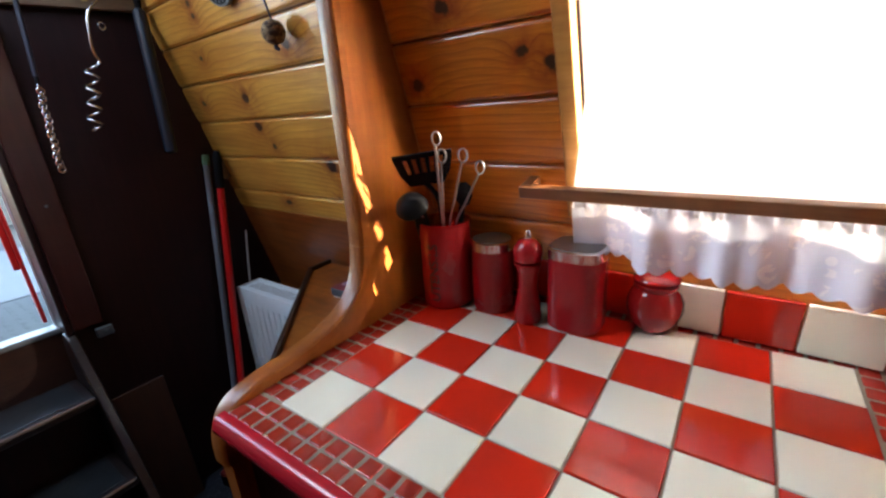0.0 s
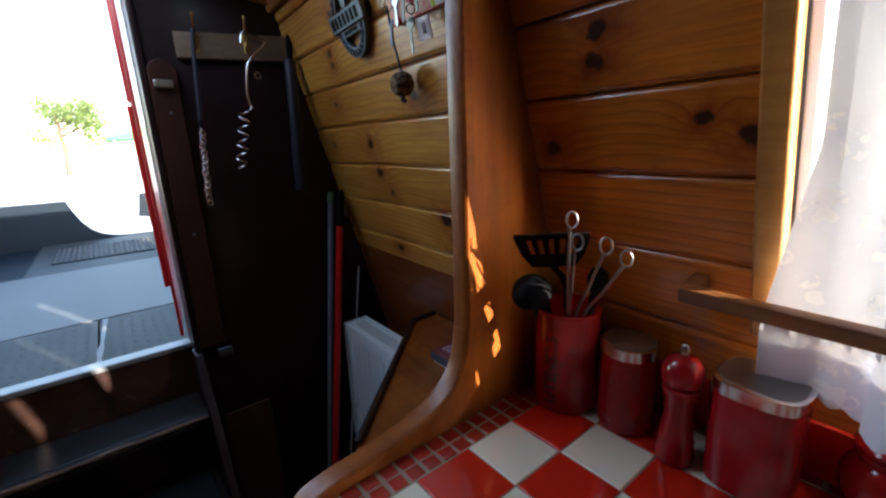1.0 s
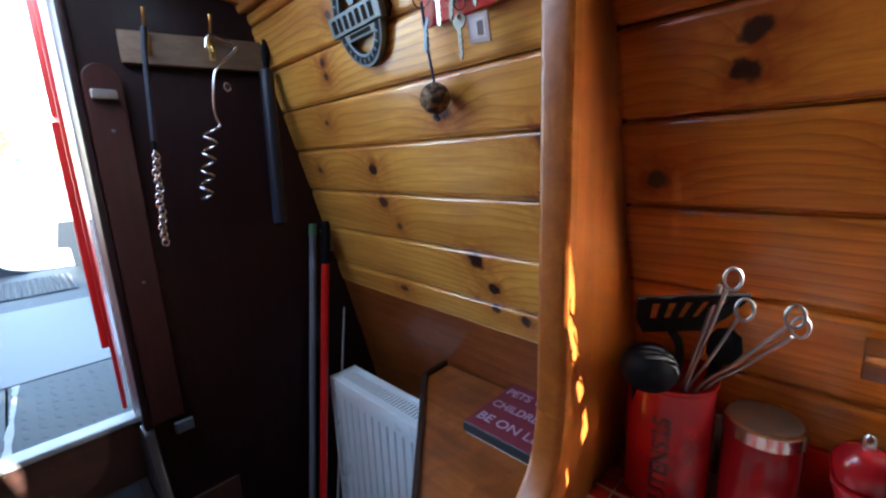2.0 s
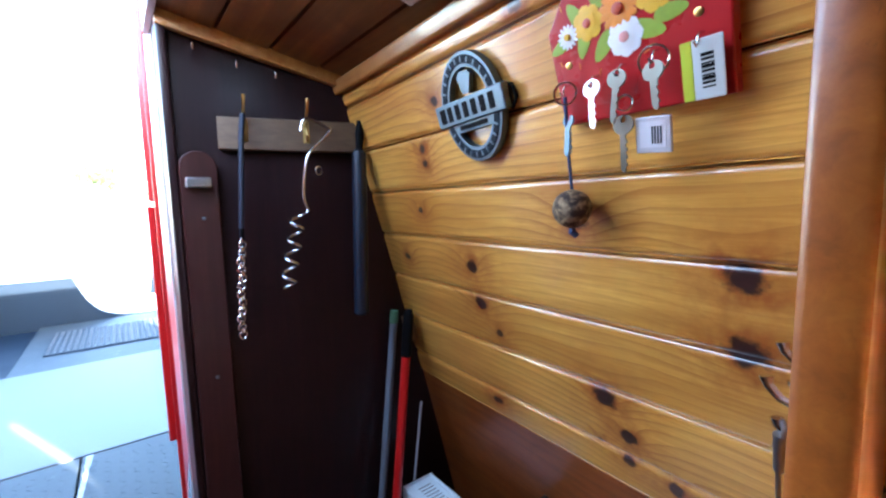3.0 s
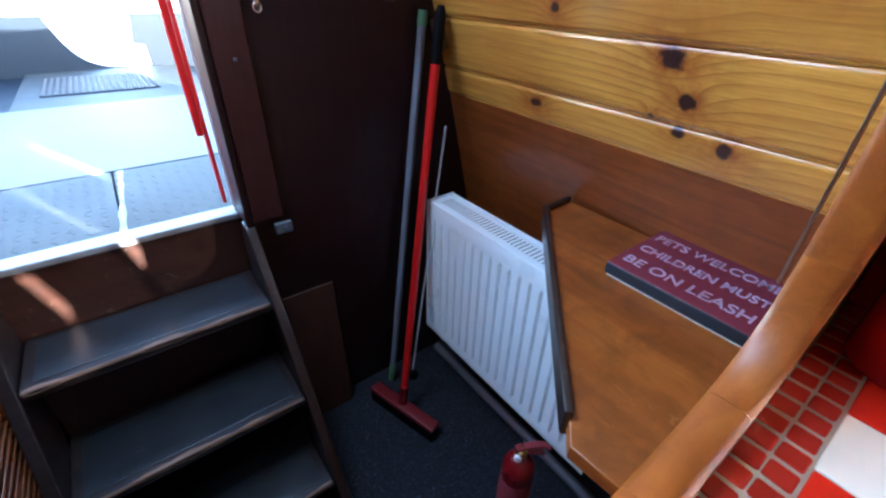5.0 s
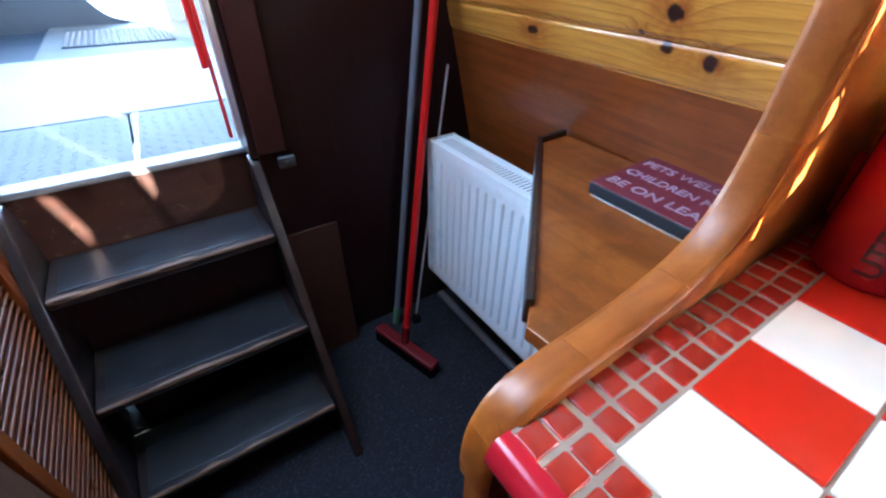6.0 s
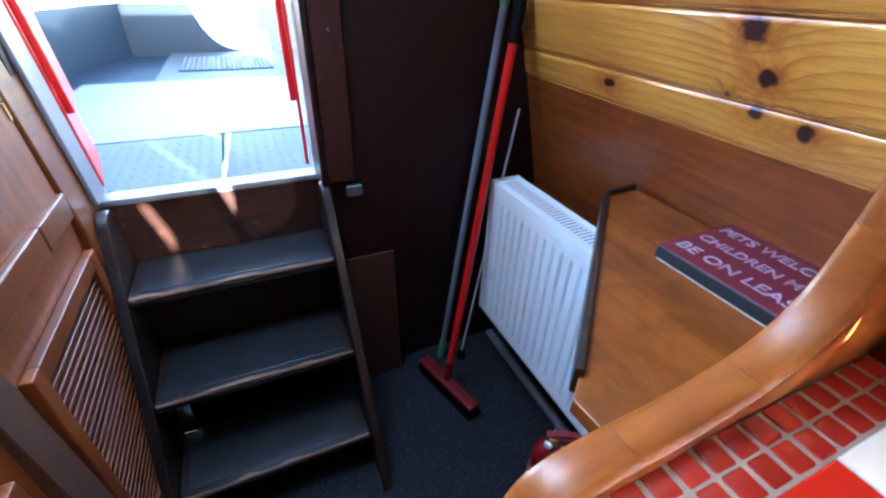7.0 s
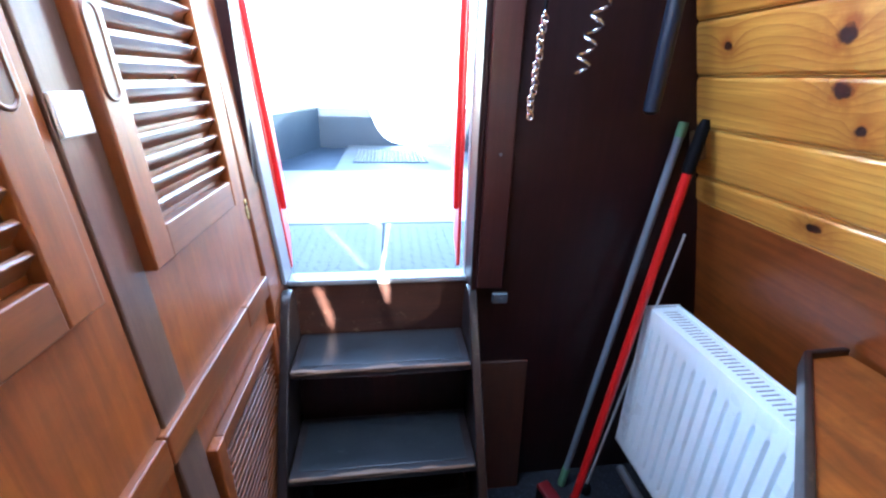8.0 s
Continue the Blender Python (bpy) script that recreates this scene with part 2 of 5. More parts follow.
# ---- mesh helpers ----
def box(bm, lo, hi, bevel=0.0, seg=2, m=None):
    """A box between two corners, added to bm, with rounded edges."""
    made = bmesh.ops.create_cube(bm, size=1)["verts"]
    size = [b - a for a, b in zip(lo, hi)]
    mid = [(a + b) / 2 for a, b in zip(lo, hi)]
    for v in made:
        v.co = Vector([c * s + o for c, s, o in zip(v.co, size, mid)])
    if bevel:
        edges = list({e for v in made for e in v.link_edges})
        made = bmesh.ops.bevel(bm, geom=edges, offset=bevel, segments=seg, affect="EDGES", profile=0.5)["verts"]
    if m is not None:
        bmesh.ops.transform(bm, matrix=m, verts=made)
    return bm


def boxed(lo, hi, bevel=0.0, seg=2, m=None):
    return box(bmesh.new(), lo, hi, bevel, seg, m)


def turned(profile, seg=32, centre=(0, 0, 0)):
    """A solid turned about z from (radius, height) pairs."""
    bm = bmesh.new()
    rings = []
    for r, h in profile:
        rings.append([bm.verts.new((centre[0] + r * math.cos(2 * math.pi * i / seg), centre[1] + r * math.sin(2 * math.pi * i / seg), centre[2] + h)) for i in range(seg)])
    for a, b in zip(rings, rings[1:]):
        for i in range(seg):
            bm.faces.new((a[i], a[(i + 1) % seg], b[(i + 1) % seg], b[i]))
    bm.faces.new(list(reversed(rings[0])))
    bm.faces.new(rings[-1])
    bmesh.ops.recalc_face_normals(bm, faces=bm.faces)
    return bm


def tube(points, radius, seg=8, closed=False):
    """A round bar along points."""
    bm = bmesh.new()
    pts = [Vector(p) for p in points]
    rings, side = [], None
    for i, p in enumerate(pts):
        a = pts[i - 1] if i else (pts[-1] if closed else p)
        b = pts[(i + 1) % len(pts)] if i + 1 < len(pts) or closed else p
        way = (b - a).normalized()
        if side is None:
            side = way.orthogonal().normalized()
        side = (side - way * side.dot(way)).normalized()
        other = way.cross(side)
        r = radius[i] if isinstance(radius, (list, tuple)) else radius
        rings.append([bm.verts.new(p + r * (math.cos(2 * math.pi * k / seg) * side + math.sin(2 * math.pi * k / seg) * other)) for k in range(seg)])
    for i in range(len(rings) if closed else len(rings) - 1):
        a, b = rings[i], rings[(i + 1) % len(rings)]
        for k in range(seg):
            bm.faces.new((a[k], a[(k + 1) % seg], b[(k + 1) % seg], b[k]))
    if not closed:
        bm.faces.new(list(reversed(rings[0])))
        bm.faces.new(rings[-1])
    bmesh.ops.recalc_face_normals(bm, faces=bm.faces)
    return bm


def prism(outline, lo, hi, axis="y", bevel=0.0):
    """A flat outline pushed out along an axis. outline: pairs in the two other axes, in order x, y, z."""
    def at(a, b, c):
        return {"x": (c, a, b), "y": (a, c, b), "z": (a, b, c)}[axis]
    bm = bmesh.new()
    near = [bm.verts.new(at(a, b, lo)) for a, b in outline]
    far = [bm.verts.new(at(a, b, hi)) for a, b in outline]
    caps = [bm.faces.new(near), bm.faces.new(list(reversed(far)))]
    for i in range(len(near)):
        j = (i + 1) % len(near)
        bm.faces.new((near[j], near[i], far[i], far[j]))
    bmesh.ops.recalc_face_normals(bm, faces=bm.faces)
    if bevel:
        rim = list({e for f in caps for e in f.edges})
        bmesh.ops.bevel(bm, geom=rim, offset=bevel, segments=2, affect="EDGES", profile=0.5)
    return bm


def to_mesh(name, bm, material, crease=50.0):
    """The mesh, with normals weighted by area, so that flat faces stay flat between rounded edges."""
    bm.normal_update()
    least = math.cos(radians(crease))
    area = {f: f.calc_area() for f in bm.faces}
    normals = []
    for f in bm.faces:
        for v in f.verts:
            total = Vector((0, 0, 0))
            for g in v.link_faces:
                if g.normal.dot(f.normal) > least:
                    total += g.normal * area[g]
            normals.append(total.normalized() if total.length > 1e-12 else f.normal.copy())
    me = bpy.data.meshes.new(name)
    bm.to_mesh(me)
    bm.free()
    if material is not None:
        me.materials.append(material)
    me.polygons.foreach_set("use_smooth", [True] * len(me.polygons))
    me.normals_split_custom_set(normals)
    return me


def part(name, bm, material, parent=None, label="", m=None):
    ob = new(name, to_mesh(name, bm, material))
    if m is not None:
        ob.matrix_basis = m
    if parent is not None:
        ob.parent = parent
        ob.matrix_parent_inverse = parent.matrix_world.inverted() if parent.parent is None and parent.type == "EMPTY" else Matrix()
    return tagged(ob, label=label)


def thing(name, label, category, group="", kind=""):
    """An Empty that parents the parts of a thing; parts are given in world places."""
    return tagged(new(name), label, category, group, kind)


def structure(name, bm, material, label, category=""):
    return tagged(part(name, bm, material), label, category or name.split("_")[0], kind="structure")


# ---- the sloping hull side ----
SLOPE = 0.28
HULL, FLARE = 0.972, 0.036


def hull_x(z, y=0.9):
    return HULL + FLARE * y - SLOPE * z


def on_hull(y, z, off=0.0):
    """A frame on the hull side: x along the wall towards the bow, y up the slope, z into the cabin."""
    along = Vector((-FLARE, -1, 0)).normalized()
    up = Vector((-SLOPE, 0, 1)).normalized()
    into = along.cross(up).normalized()
    m = Matrix((along, into.cross(along), into)).transposed().to_4x4()
    m.translation = Vector((hull_x(z, y), y, z)) + into * off
    return m


STRETCH = math.hypot(1, SLOPE)
BULK = 1.608
FACE = -0.392
COUNTER = 0.94
DIV_NEAR, DIV_FAR = 0.585, 0.617

# floor and closing walls
structure("floor", boxed((-1.0, -2.6, -0.05), (0.95, 1.75, 0.0)), CARPET, "dark blue flecked carpet on the cabin floor")
structure("wall_bow", boxed((-1.0, -2.68, 0), (0.95, -2.6, 2.1)), PLY, "brown wooden bulkhead closing the cabin")
structure("wall_port", boxed((-1.08, -2.6, 0), (-1.0, 1.75, 2.1)), PLY, "plain brown wooden cabin side behind the cupboards")

# the hull wall: backing with a window opening, lined with boards
WIN = (-1.15, 0.225, 1.175, 1.66)
wall_hull = thing("wall_starboard", "sloping cabin side lined with knotty pine boards", "wall", kind="structure")
Z_LOW, Z_TOP = 0.50, 1.98


def hull_slab(y0, y1, z0, z1, off0, off1, material, name, bevel=0.0):
    bm = boxed((-(y1 - y0) / 2, 0, off0), ((y1 - y0) / 2, (z1 - z0) * STRETCH, off1), bevel)
    return part(name, bm, material, wall_hull, m=on_hull((y0 + y1) / 2, z0))


hull_slab(-2.6, WIN[0], Z_LOW, Z_TOP, -0.06, -0.012, GAP, "backing")
hull_slab(WIN[1], BULK, Z_LOW, Z_TOP, -0.06, -0.012, GAP, "backing")
hull_slab(WIN[0], WIN[1], Z_LOW, WIN[2], -0.06, -0.012, GAP, "backing")
hull_slab(WIN[0], WIN[1], WIN[3], Z_TOP, -0.06, -0.012, GAP, "backing")
part("lower_lining", boxed((0.868, -2.6, 0.0), (0.93, BULK, 0.51)), PLY, wall_hull)
hull_slab(DIV_FAR, BULK, 0.50, 1.050, -0.012, -0.003, PLY, "lower_panel")
GROOVES = [1.050, 1.119, 1.237, 1.352, 1.464, 1.570, 1.672, 1.780, 1.812]


def plank(y0, y1, z0, z1, boards=PINE):
    hull_slab(y0, y1, z0 + 0.0012, z1 - 0.0012, -0.012, 0.0, boards, "plank", 0.0095)


for z0, z1 in zip(GROOVES, GROOVES[1:]):
    plank(DIV_FAR, BULK, z0, z1)
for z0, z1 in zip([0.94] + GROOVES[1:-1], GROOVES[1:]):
    plank(WIN[1] + 0.012, DIV_NEAR, z0, z1, PINE_WARM_LIGHT)
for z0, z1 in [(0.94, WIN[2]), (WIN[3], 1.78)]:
    plank(WIN[0], WIN[1] + 0.010, z0, z1, PINE_WARM_LIGHT)
hull_slab(-2.6, BULK, 1.812, 1.842, -0.012, 0.016, TRIMPINE, "cornice", 0.006)
hull_slab(-2.6, WIN[0], 0.94, 1.81, -0.012, 0.0, PLY, "bow_lining")

# the stern bulkhead, doorway and hatch
def panel_y(x, z):
    """The dark panel leans in towards the hull side, more so near the top."""
    return 1.610 - 0.32 * max(0.0, x - 0.25) * z / 1.95


DOOR_L, DOOR_R, SILL = -0.372, 0.165, 0.782


def leaned(x, z, angle):
    """The port side leans out a little towards the roof."""
    return Matrix.Translation((x, 0, z)) @ pose(0, 0, 0, 0, -angle, 0) @ Matrix.Translation((-x, 0, -z))


PORT_LEAN, DOOR_LEAN = leaned(FACE, 0.85, 3.0), leaned(DOOR_L, SILL, 4.2)
bulk = thing("wall_stern", "dark stained wooden stern bulkhead beside the doorway", "wall", kind="structure")
twist = bmesh.new()
columns = [0.172 + 0.05 * k for k in range(17)]
heights = [0.1 * k for k in range(20)] + [1.98]
front, back = [[[twist.verts.new((x, panel_y(x, z) + d, z)) for z in heights] for x in columns] for d in (0.0, 0.03)]
for grid in (front, back):
    for a, b in zip(grid, grid[1:]):
        for k in range(20):
            twist.faces.new((a[k], b[k], b[k + 1], a[k + 1]))
for k in range(20):
    for e in (0, -1):
        twist.faces.new((front[e][k], front[e][k + 1], back[e][k + 1], back[e][k]))
for k in range(16):
    for e in (0, -1):
        twist.faces.new((front[k][e], front[k + 1][e], back[k + 1][e], back[k][e]))
bmesh.ops.recalc_face_normals(twist, faces=twist.faces)
part("panel", twist, DARK, bulk)
part("outer_plate", boxed((DOOR_R + 0.004, 1.650, 0.0), (0.98, 1.70, 1.98), 0.002), BULWARK, bulk)
part("panel", boxed((-1.0, BULK, 0.0), (-0.400, 1.672, 2.06), 0.002), DARK, bulk)
part("jamb", boxed((0.151, 1.588, 0.775), (0.1685, 1.689, 2.06), 0.004), DARK, bulk)
part("jamb", boxed((-0.470, 1.537, 0.62), (-0.378, 1.70, 2.06), 0.006), MAHOGANY_Y, bulk, m=DOOR_LEAN)
part("steel_edge", boxed((0.148, 1.690, 0.783), (0.166, 1.703, 2.06), 0.003), STEEL_EDGE, bulk, "pale grey steel edge")
part("steel_edge", boxed((-0.377, 1.640, 0.784), (-0.366, 1.722, 2.06), 0.003), EDGE_GREY, bulk, "weathered grey steel edge", DOOR_LEAN)
part("lower_panel", boxed((DOOR_L - 0.004, 1.69, 0.0), (DOOR_R + 0.004, 1.72, 0.59), 0.002), DARK, bulk)
part("riser", boxed((DOOR_L, 1.672, 0.59), (DOOR_R, 1.70, 0.765), 0.002), RISER, bulk, "brown wooden board below the door sill")
part("sill", boxed((DOOR_L, 1.666, 0.765), (DOOR_R, 1.722, SILL), 0.004), SILL_METAL, bulk, "worn pale metal sill")

# ceiling with camber, hatch left open over the doorway
def camber(x):
    return 1.945 - 0.27 * (x - 0.15) if x > 0.15 else 1.945


ceil = bmesh.new()
edges_x = [0.15 + 0.1035 * i for i in range(5)]
for a, b in zip(edges_x, edges_x[1:]):
    for lift, inset in ((0.0, 0.0045), (0.014, 0.0)):
        quad = [(a + inset, camber(a)), (b - inset, camber(b)), (b - inset, camber(b) + 0.03), (a + inset, camber(a) + 0.03)]
        if lift:
            quad = [(x, z + lift) for x, z in quad]
        vs = [[ceil.verts.new((x, y, z)) for x, z in quad] for y in (-2.6, BULK)]
        ceil.faces.new(vs[0]), ceil.faces.new(list(reversed(vs[1])))
        for i in range(4):
            j = (i + 1) % 4
            ceil.faces.new((vs[0][j], vs[0][i], vs[1][i], vs[1][j]))
box(ceil, (-1.05, -2.6, 1.96), (0.15, 0.80, 2.0))
box(ceil, (-1.05, 0.80, 1.96), (-0.40, 1.72, 2.0))
bmesh.ops.recalc_face_normals(ceil, faces=ceil.faces)
CEIL = wood("ceiling_pine", (0.085, 0.028, 0.007), (0.17, 0.060, 0.013), (0.27, 0.105, 0.025), "y", 0.36, 0.2, 0.6)
structure("ceiling", ceil, CEIL, "varnished dark pine boards on the cambered ceiling")
trim = prism([(0.15, 1.915), (0.57, 1.806), (0.57, 1.838), (0.15, 1.948)], BULK - 0.022, BULK - 0.001, "y", 0.003)
for v in trim.verts:
    v.co.y += panel_y(v.co.x, v.co.z) - 1.610
structure("trim_ceiling", trim, TRIMPINE, "pine trim where the ceiling meets the bulkhead", "trim")
structure("trim_hatch", boxed((0.136, 0.80, 1.93), (0.152, 1.72, 2.06), 0.003), STEEL_EDGE, "grey edge of the roof hatch", "trim")

# window and splashback wall outside
window = thing("window_1", "bright cabin window in a pine frame behind a lace curtain", "window", kind="structure")
wm = on_hull((WIN[0] + WIN[1]) / 2, WIN[2])
ww, wh = (WIN[1] - WIN[0]) / 2, (WIN[3] - WIN[2]) * STRETCH
for lo, hi in [((-ww - 0.03, -0.03, -0.012), (-ww, wh + 0.03, 0.012)), ((ww, -0.03, -0.012), (ww + 0.03, wh + 0.03, 0.012)), ((-ww, wh, -0.012), (ww, wh + 0.03, 0.012))]:
    part("window_frame", boxed(lo, hi, 0.004), TRIMPINE, window, m=wm)
for lo, hi in [((-ww, 0, -0.06), (-ww + 0.012, wh, -0.02)), ((ww - 0.012, 0, -0.06), (ww, wh, -0.02)), ((-ww, 0, -0.06), (ww, 0.012, -0.02)), ((-ww, wh - 0.012, -0.06), (ww, wh, -0.02)), ((-0.01, 0.012, -0.055), (0.01, wh - 0.012, -0.03))]:
    part("pane_frame", boxed(lo, hi, 0.002), STEEL_EDGE, window, m=wm)
g = Nodes("window_glass", 0.02)
g.b.inputs["Transmission Weight"].default_value = 1.0
g.b.inputs["IOR"].default_value = 1.45
GLASS = g.finish((0.95, 0.97, 0.97))
pane = part("pane", boxed((-ww + 0.01, 0.01, -0.045), (ww - 0.01, wh - 0.01, -0.041)), GLASS, window, m=wm)
pane.visible_shadow = False

# ---- outdoors ----
ground = bmesh.new()
hole = [(-1.12, -2.8), (1.12, -2.8), (1.12, 4.95), (-1.12, 4.95)]
far = [(-600, -600), (600, -600), (600, 600), (-600, 600)]
inner = [ground.verts.new((x, y, 0.35)) for x, y in hole]
outer = [ground.verts.new((x, y, 0.35)) for x, y in far]
for i in range(4):
    j = (i + 1) % 4
    ground.faces.new((inner[i], inner[j], outer[j], outer[i]))
bmesh.ops.recalc_face_normals(ground, faces=ground.faces)
structure("ground", ground, GROUND, "pale sunlit gravel bank beyond the stern")
deck = thing("deck", "blue-grey painted steel stern deck with patterned plates", "deck", kind="structure")
part("frame_plate", boxed((-1.08, 1.722, 0.60), (1.08, 4.75, 0.712)), BULWARK, deck)
for x0, x1 in ((-0.98, -0.106), (-0.100, 0.98)):
    part("near_plate", boxed((x0, 1.724, 0.712), (x1, 2.303, 0.738), 0.003), DECK_PLATE, deck)
part("smooth_plate", boxed((-0.78, 2.31, 0.712), (0.80, 3.425, 0.740), 0.003), DECK_SMOOTH, deck)
part("stern_plate", boxed((-0.45, 3.432, 0.712), (0.48, 4.58, 0.736), 0.003), DECK_PLATE, deck)


# ---- galley worktop ----
def smooth_line(points, steps=6):
    """A Catmull-Rom line through the points."""
    out = []
    p = [points[0], *points, points[-1]]
    for i in range(1, len(p) - 2):
        for k in range(steps):
            t = k / steps
            out.append(tuple(0.5 * (2 * b + (c - a) * t + (2 * a - 5 * b + 4 * c - d) * t * t + (3 * b - a - 3 * c + d) * t ** 3) for a, b, c, d in zip(p[i - 1], p[i], p[i + 1], p[i + 2])))
    return out + [points[-1]]


TILE, GX, GY = 0.1, 0.19, 0.53
END = GY - 7 * TILE
worktop = thing("worktop", "galley worktop of red and cream chequered tiles with mosaic border", "worktop")
part("bed", boxed((0.134, END - 0.062, 0.905), (hull_x(0.93) - 0.012, DIV_NEAR - 0.001, COUNTER - 0.003)), GROUT, worktop)
edge = prism(smooth_line([(0.140, 0.903), (0.122, 0.905), (0.113, 0.917), (0.112, 0.930), (0.119, 0.942), (0.134, 0.944)], 4), END - 0.062, DIV_NEAR - 0.002)
part("edge_trim", edge, RED_EDGE, worktop, "glossy red rounded edging")


def tile_mesh(name, size, material, thick=0.008, bevel=0.0018):
    return to_mesh(name, boxed((-size[0] / 2, -size[1] / 2, -thick), (size[0] / 2, size[1] / 2, 0), bevel, 1), material)


def laid(name, me, m, parent):
    ob = new(name, me)
    ob.parent = parent
    ob.matrix_basis = m
    return ob


tile_red = tile_mesh("tile", (TILE - 0.0024, TILE - 0.0024), RED_TILE)
tile_white = tile_mesh("tile", (TILE - 0.0024, TILE - 0.0024), WHITE_TILE)
rng = random.Random(4)
for i in range(5):
    for j in range(7):
        m = pose(GX + (i + 0.5) * TILE, GY - (j + 0.5) * TILE, COUNTER + rng.uniform(-0.0004, 0.0004), rng.uniform(-0.25, 0.25), rng.uniform(-0.25, 0.25), rng.uniform(-0.4, 0.4))
        laid("tile", tile_white if (i + j) % 2 == 0 else tile_red, m, worktop)
MP = 0.0302
mosaic = tile_mesh("mosaic_tile", (MP - 0.0048, MP - 0.0052), MOSAIC, 0.006, 0.0022)


def mosaic_at(x, y):
    laid("mosaic_tile", mosaic, pose(x, y, COUNTER - 0.001 + rng.uniform(-0.0006, 0.0006), rng.uniform(-1.2, 1.2), rng.uniform(-1.2, 1.2), rng.uniform(-2, 2)), worktop)


for k in range(27):
    for r in range(2):
        mosaic_at(0.1355 + MP * (r + 0.5) * 0.90, DIV_NEAR - 0.002 - MP * (k + 0.5))
for k in range(18):
    for r in range(2):
        mosaic_at(GX + 0.003 + MP * (k + 0.5), GY + 0.001 + 0.0268 * (r + 0.5))
        if k < 17:
            mosaic_at(GX + 0.003 + MP * (k + 0.5), END - 0.001 - MP * (r + 0.5))
for k in range(25):
    mosaic_at(GX + 5 * TILE + 0.016, GY + 0.05 - MP * (k + 0.5))
base = thing("base_cabinet", "dark brown wooden base unit under the tiled worktop", "cabinet")
part("body", boxed((0.150, END - 0.06, 0.0), (0.765, DIV_NEAR - 0.002, 0.904), 0.002), DARK, base)

splash = thing("splashback", "row of red and cream wall tiles behind the worktop", "tiles", kind="structure")
for k in range(12):
    y = 0.55 - 0.1 * k
    ob = laid("tile", tile_white if k % 2 else tile_red, on_hull(y, 0.992, 0.010), splash)

# divider board with the swept edge
DIV = smooth_line([(0.130, 0.0), (0.126, 0.40), (0.124, 0.80), (0.123, 0.862), (0.129, 0.905), (0.152, 0.937), (0.20, 0.950), (0.26, 0.955), (0.33, 0.967), (0.39, 0.990), (0.430, 1.030), (0.447, 1.09), (0.451, 1.18), (0.452, 1.5), (0.452, 1.86)], 5)
divider = thing("divider_panel", "varnished orange pine divider with a swept curved front edge", "partition", kind="structure")
part("board", prism(DIV + [(hull_x(1.86) - 0.001, 1.86), (hull_x(0.50) - 0.002, 0.50), (0.866, 0.0)], DIV_NEAR, DIV_FAR), ORANGE, divider)
rows = []
for i, (x, z) in enumerate(DIV):
    if z < 0.84 and i < 16:
        continue
    a, b = DIV[max(i - 1, 0)], DIV[min(i + 1, len(DIV) - 1)]
    t = Vector((b[0] - a[0], b[1] - a[1])).normalized()
    out = Vector((-t.y, t.x))
    section = [(DIV_NEAR - 0.004, -0.012), (DIV_NEAR - 0.004, 0.003), (DIV_NEAR + 0.003, 0.008), (DIV_FAR - 0.003, 0.008), (DIV_FAR + 0.004, 0.003), (DIV_FAR + 0.004, -0.012)]
    rows.append([(x + out.x * h, y, z + out.y * h) for y, h in section])
CUTS = [0, 9, 20, 30, 44, len(rows) - 1]
for first, last in zip(CUTS, CUTS[1:]):
    rim = bmesh.new()
    length = [[Vector(p) for p in row] for row in rows[first:last + 1]]
    if last < len(rows) - 1:
        length[-1] = [p.lerp(q, 0.01 if (p - q).length > 0.02 else 0.03) for p, q in zip(length[-1], length[-2])]
    rings = [[rim.verts.new(p) for p in row] for row in length]
    for a, b in zip(rings, rings[1:]):
        for k in range(6):
            rim.faces.new((a[k], a[(k + 1) % 6], b[(k + 1) % 6], b[k]))
    rim.faces.new(rings[0]), rim.faces.new(list(reversed(rings[-1])))
    bmesh.ops.recalc_face_normals(rim, faces=rim.faces)
    part("lipping", rim, LIPPING, divider, "rounded varnished lipping on the curved edge")

# ---- steps ----
steps = thing("boarding_steps", "dark stained wooden boarding steps under the doorway, worn edges", "steps")
for x0, x1 in ((0.146, 0.172), (-0.374, -0.348)):
    side = smooth_line([(1.13, 0.0), (1.27, 0.235), (1.36, 0.385), (1.50, 0.62), (1.575, 0.742)], 2) + smooth_line([(1.585, 0.757), (1.60, 0.772), (1.62, 0.777), (1.64, 0.768), (1.648, 0.745)], 3) + [(1.664, 0.70), (1.664, 0.58), (1.31, 0.0)]
    part("side", prism(side, x0, x1, "x", 0.004), STEPWOOD, steps)
for y, z, back in ((1.483, 0.603, 1.668), (1.345, 0.376, 1.555), (1.228, 0.150, 1.44)):
    tread = part("tread", boxed((-0.347, y, z - 0.026), (0.145, back, z), 0.006, 3), STEPWOOD, steps)
    part("mat", boxed((-0.323, y + 0.022, z + 0.0005), (0.12, back - 0.02, z + 0.003), 0.001, 1), TREAD_MAT, tread)
# Dark sheet standing in for the shade behind the open-backed treads.
part("back_board", boxed((-0.347, 1.57, 0.0), (0.145, 1.58, 0.57)), DARK, steps)

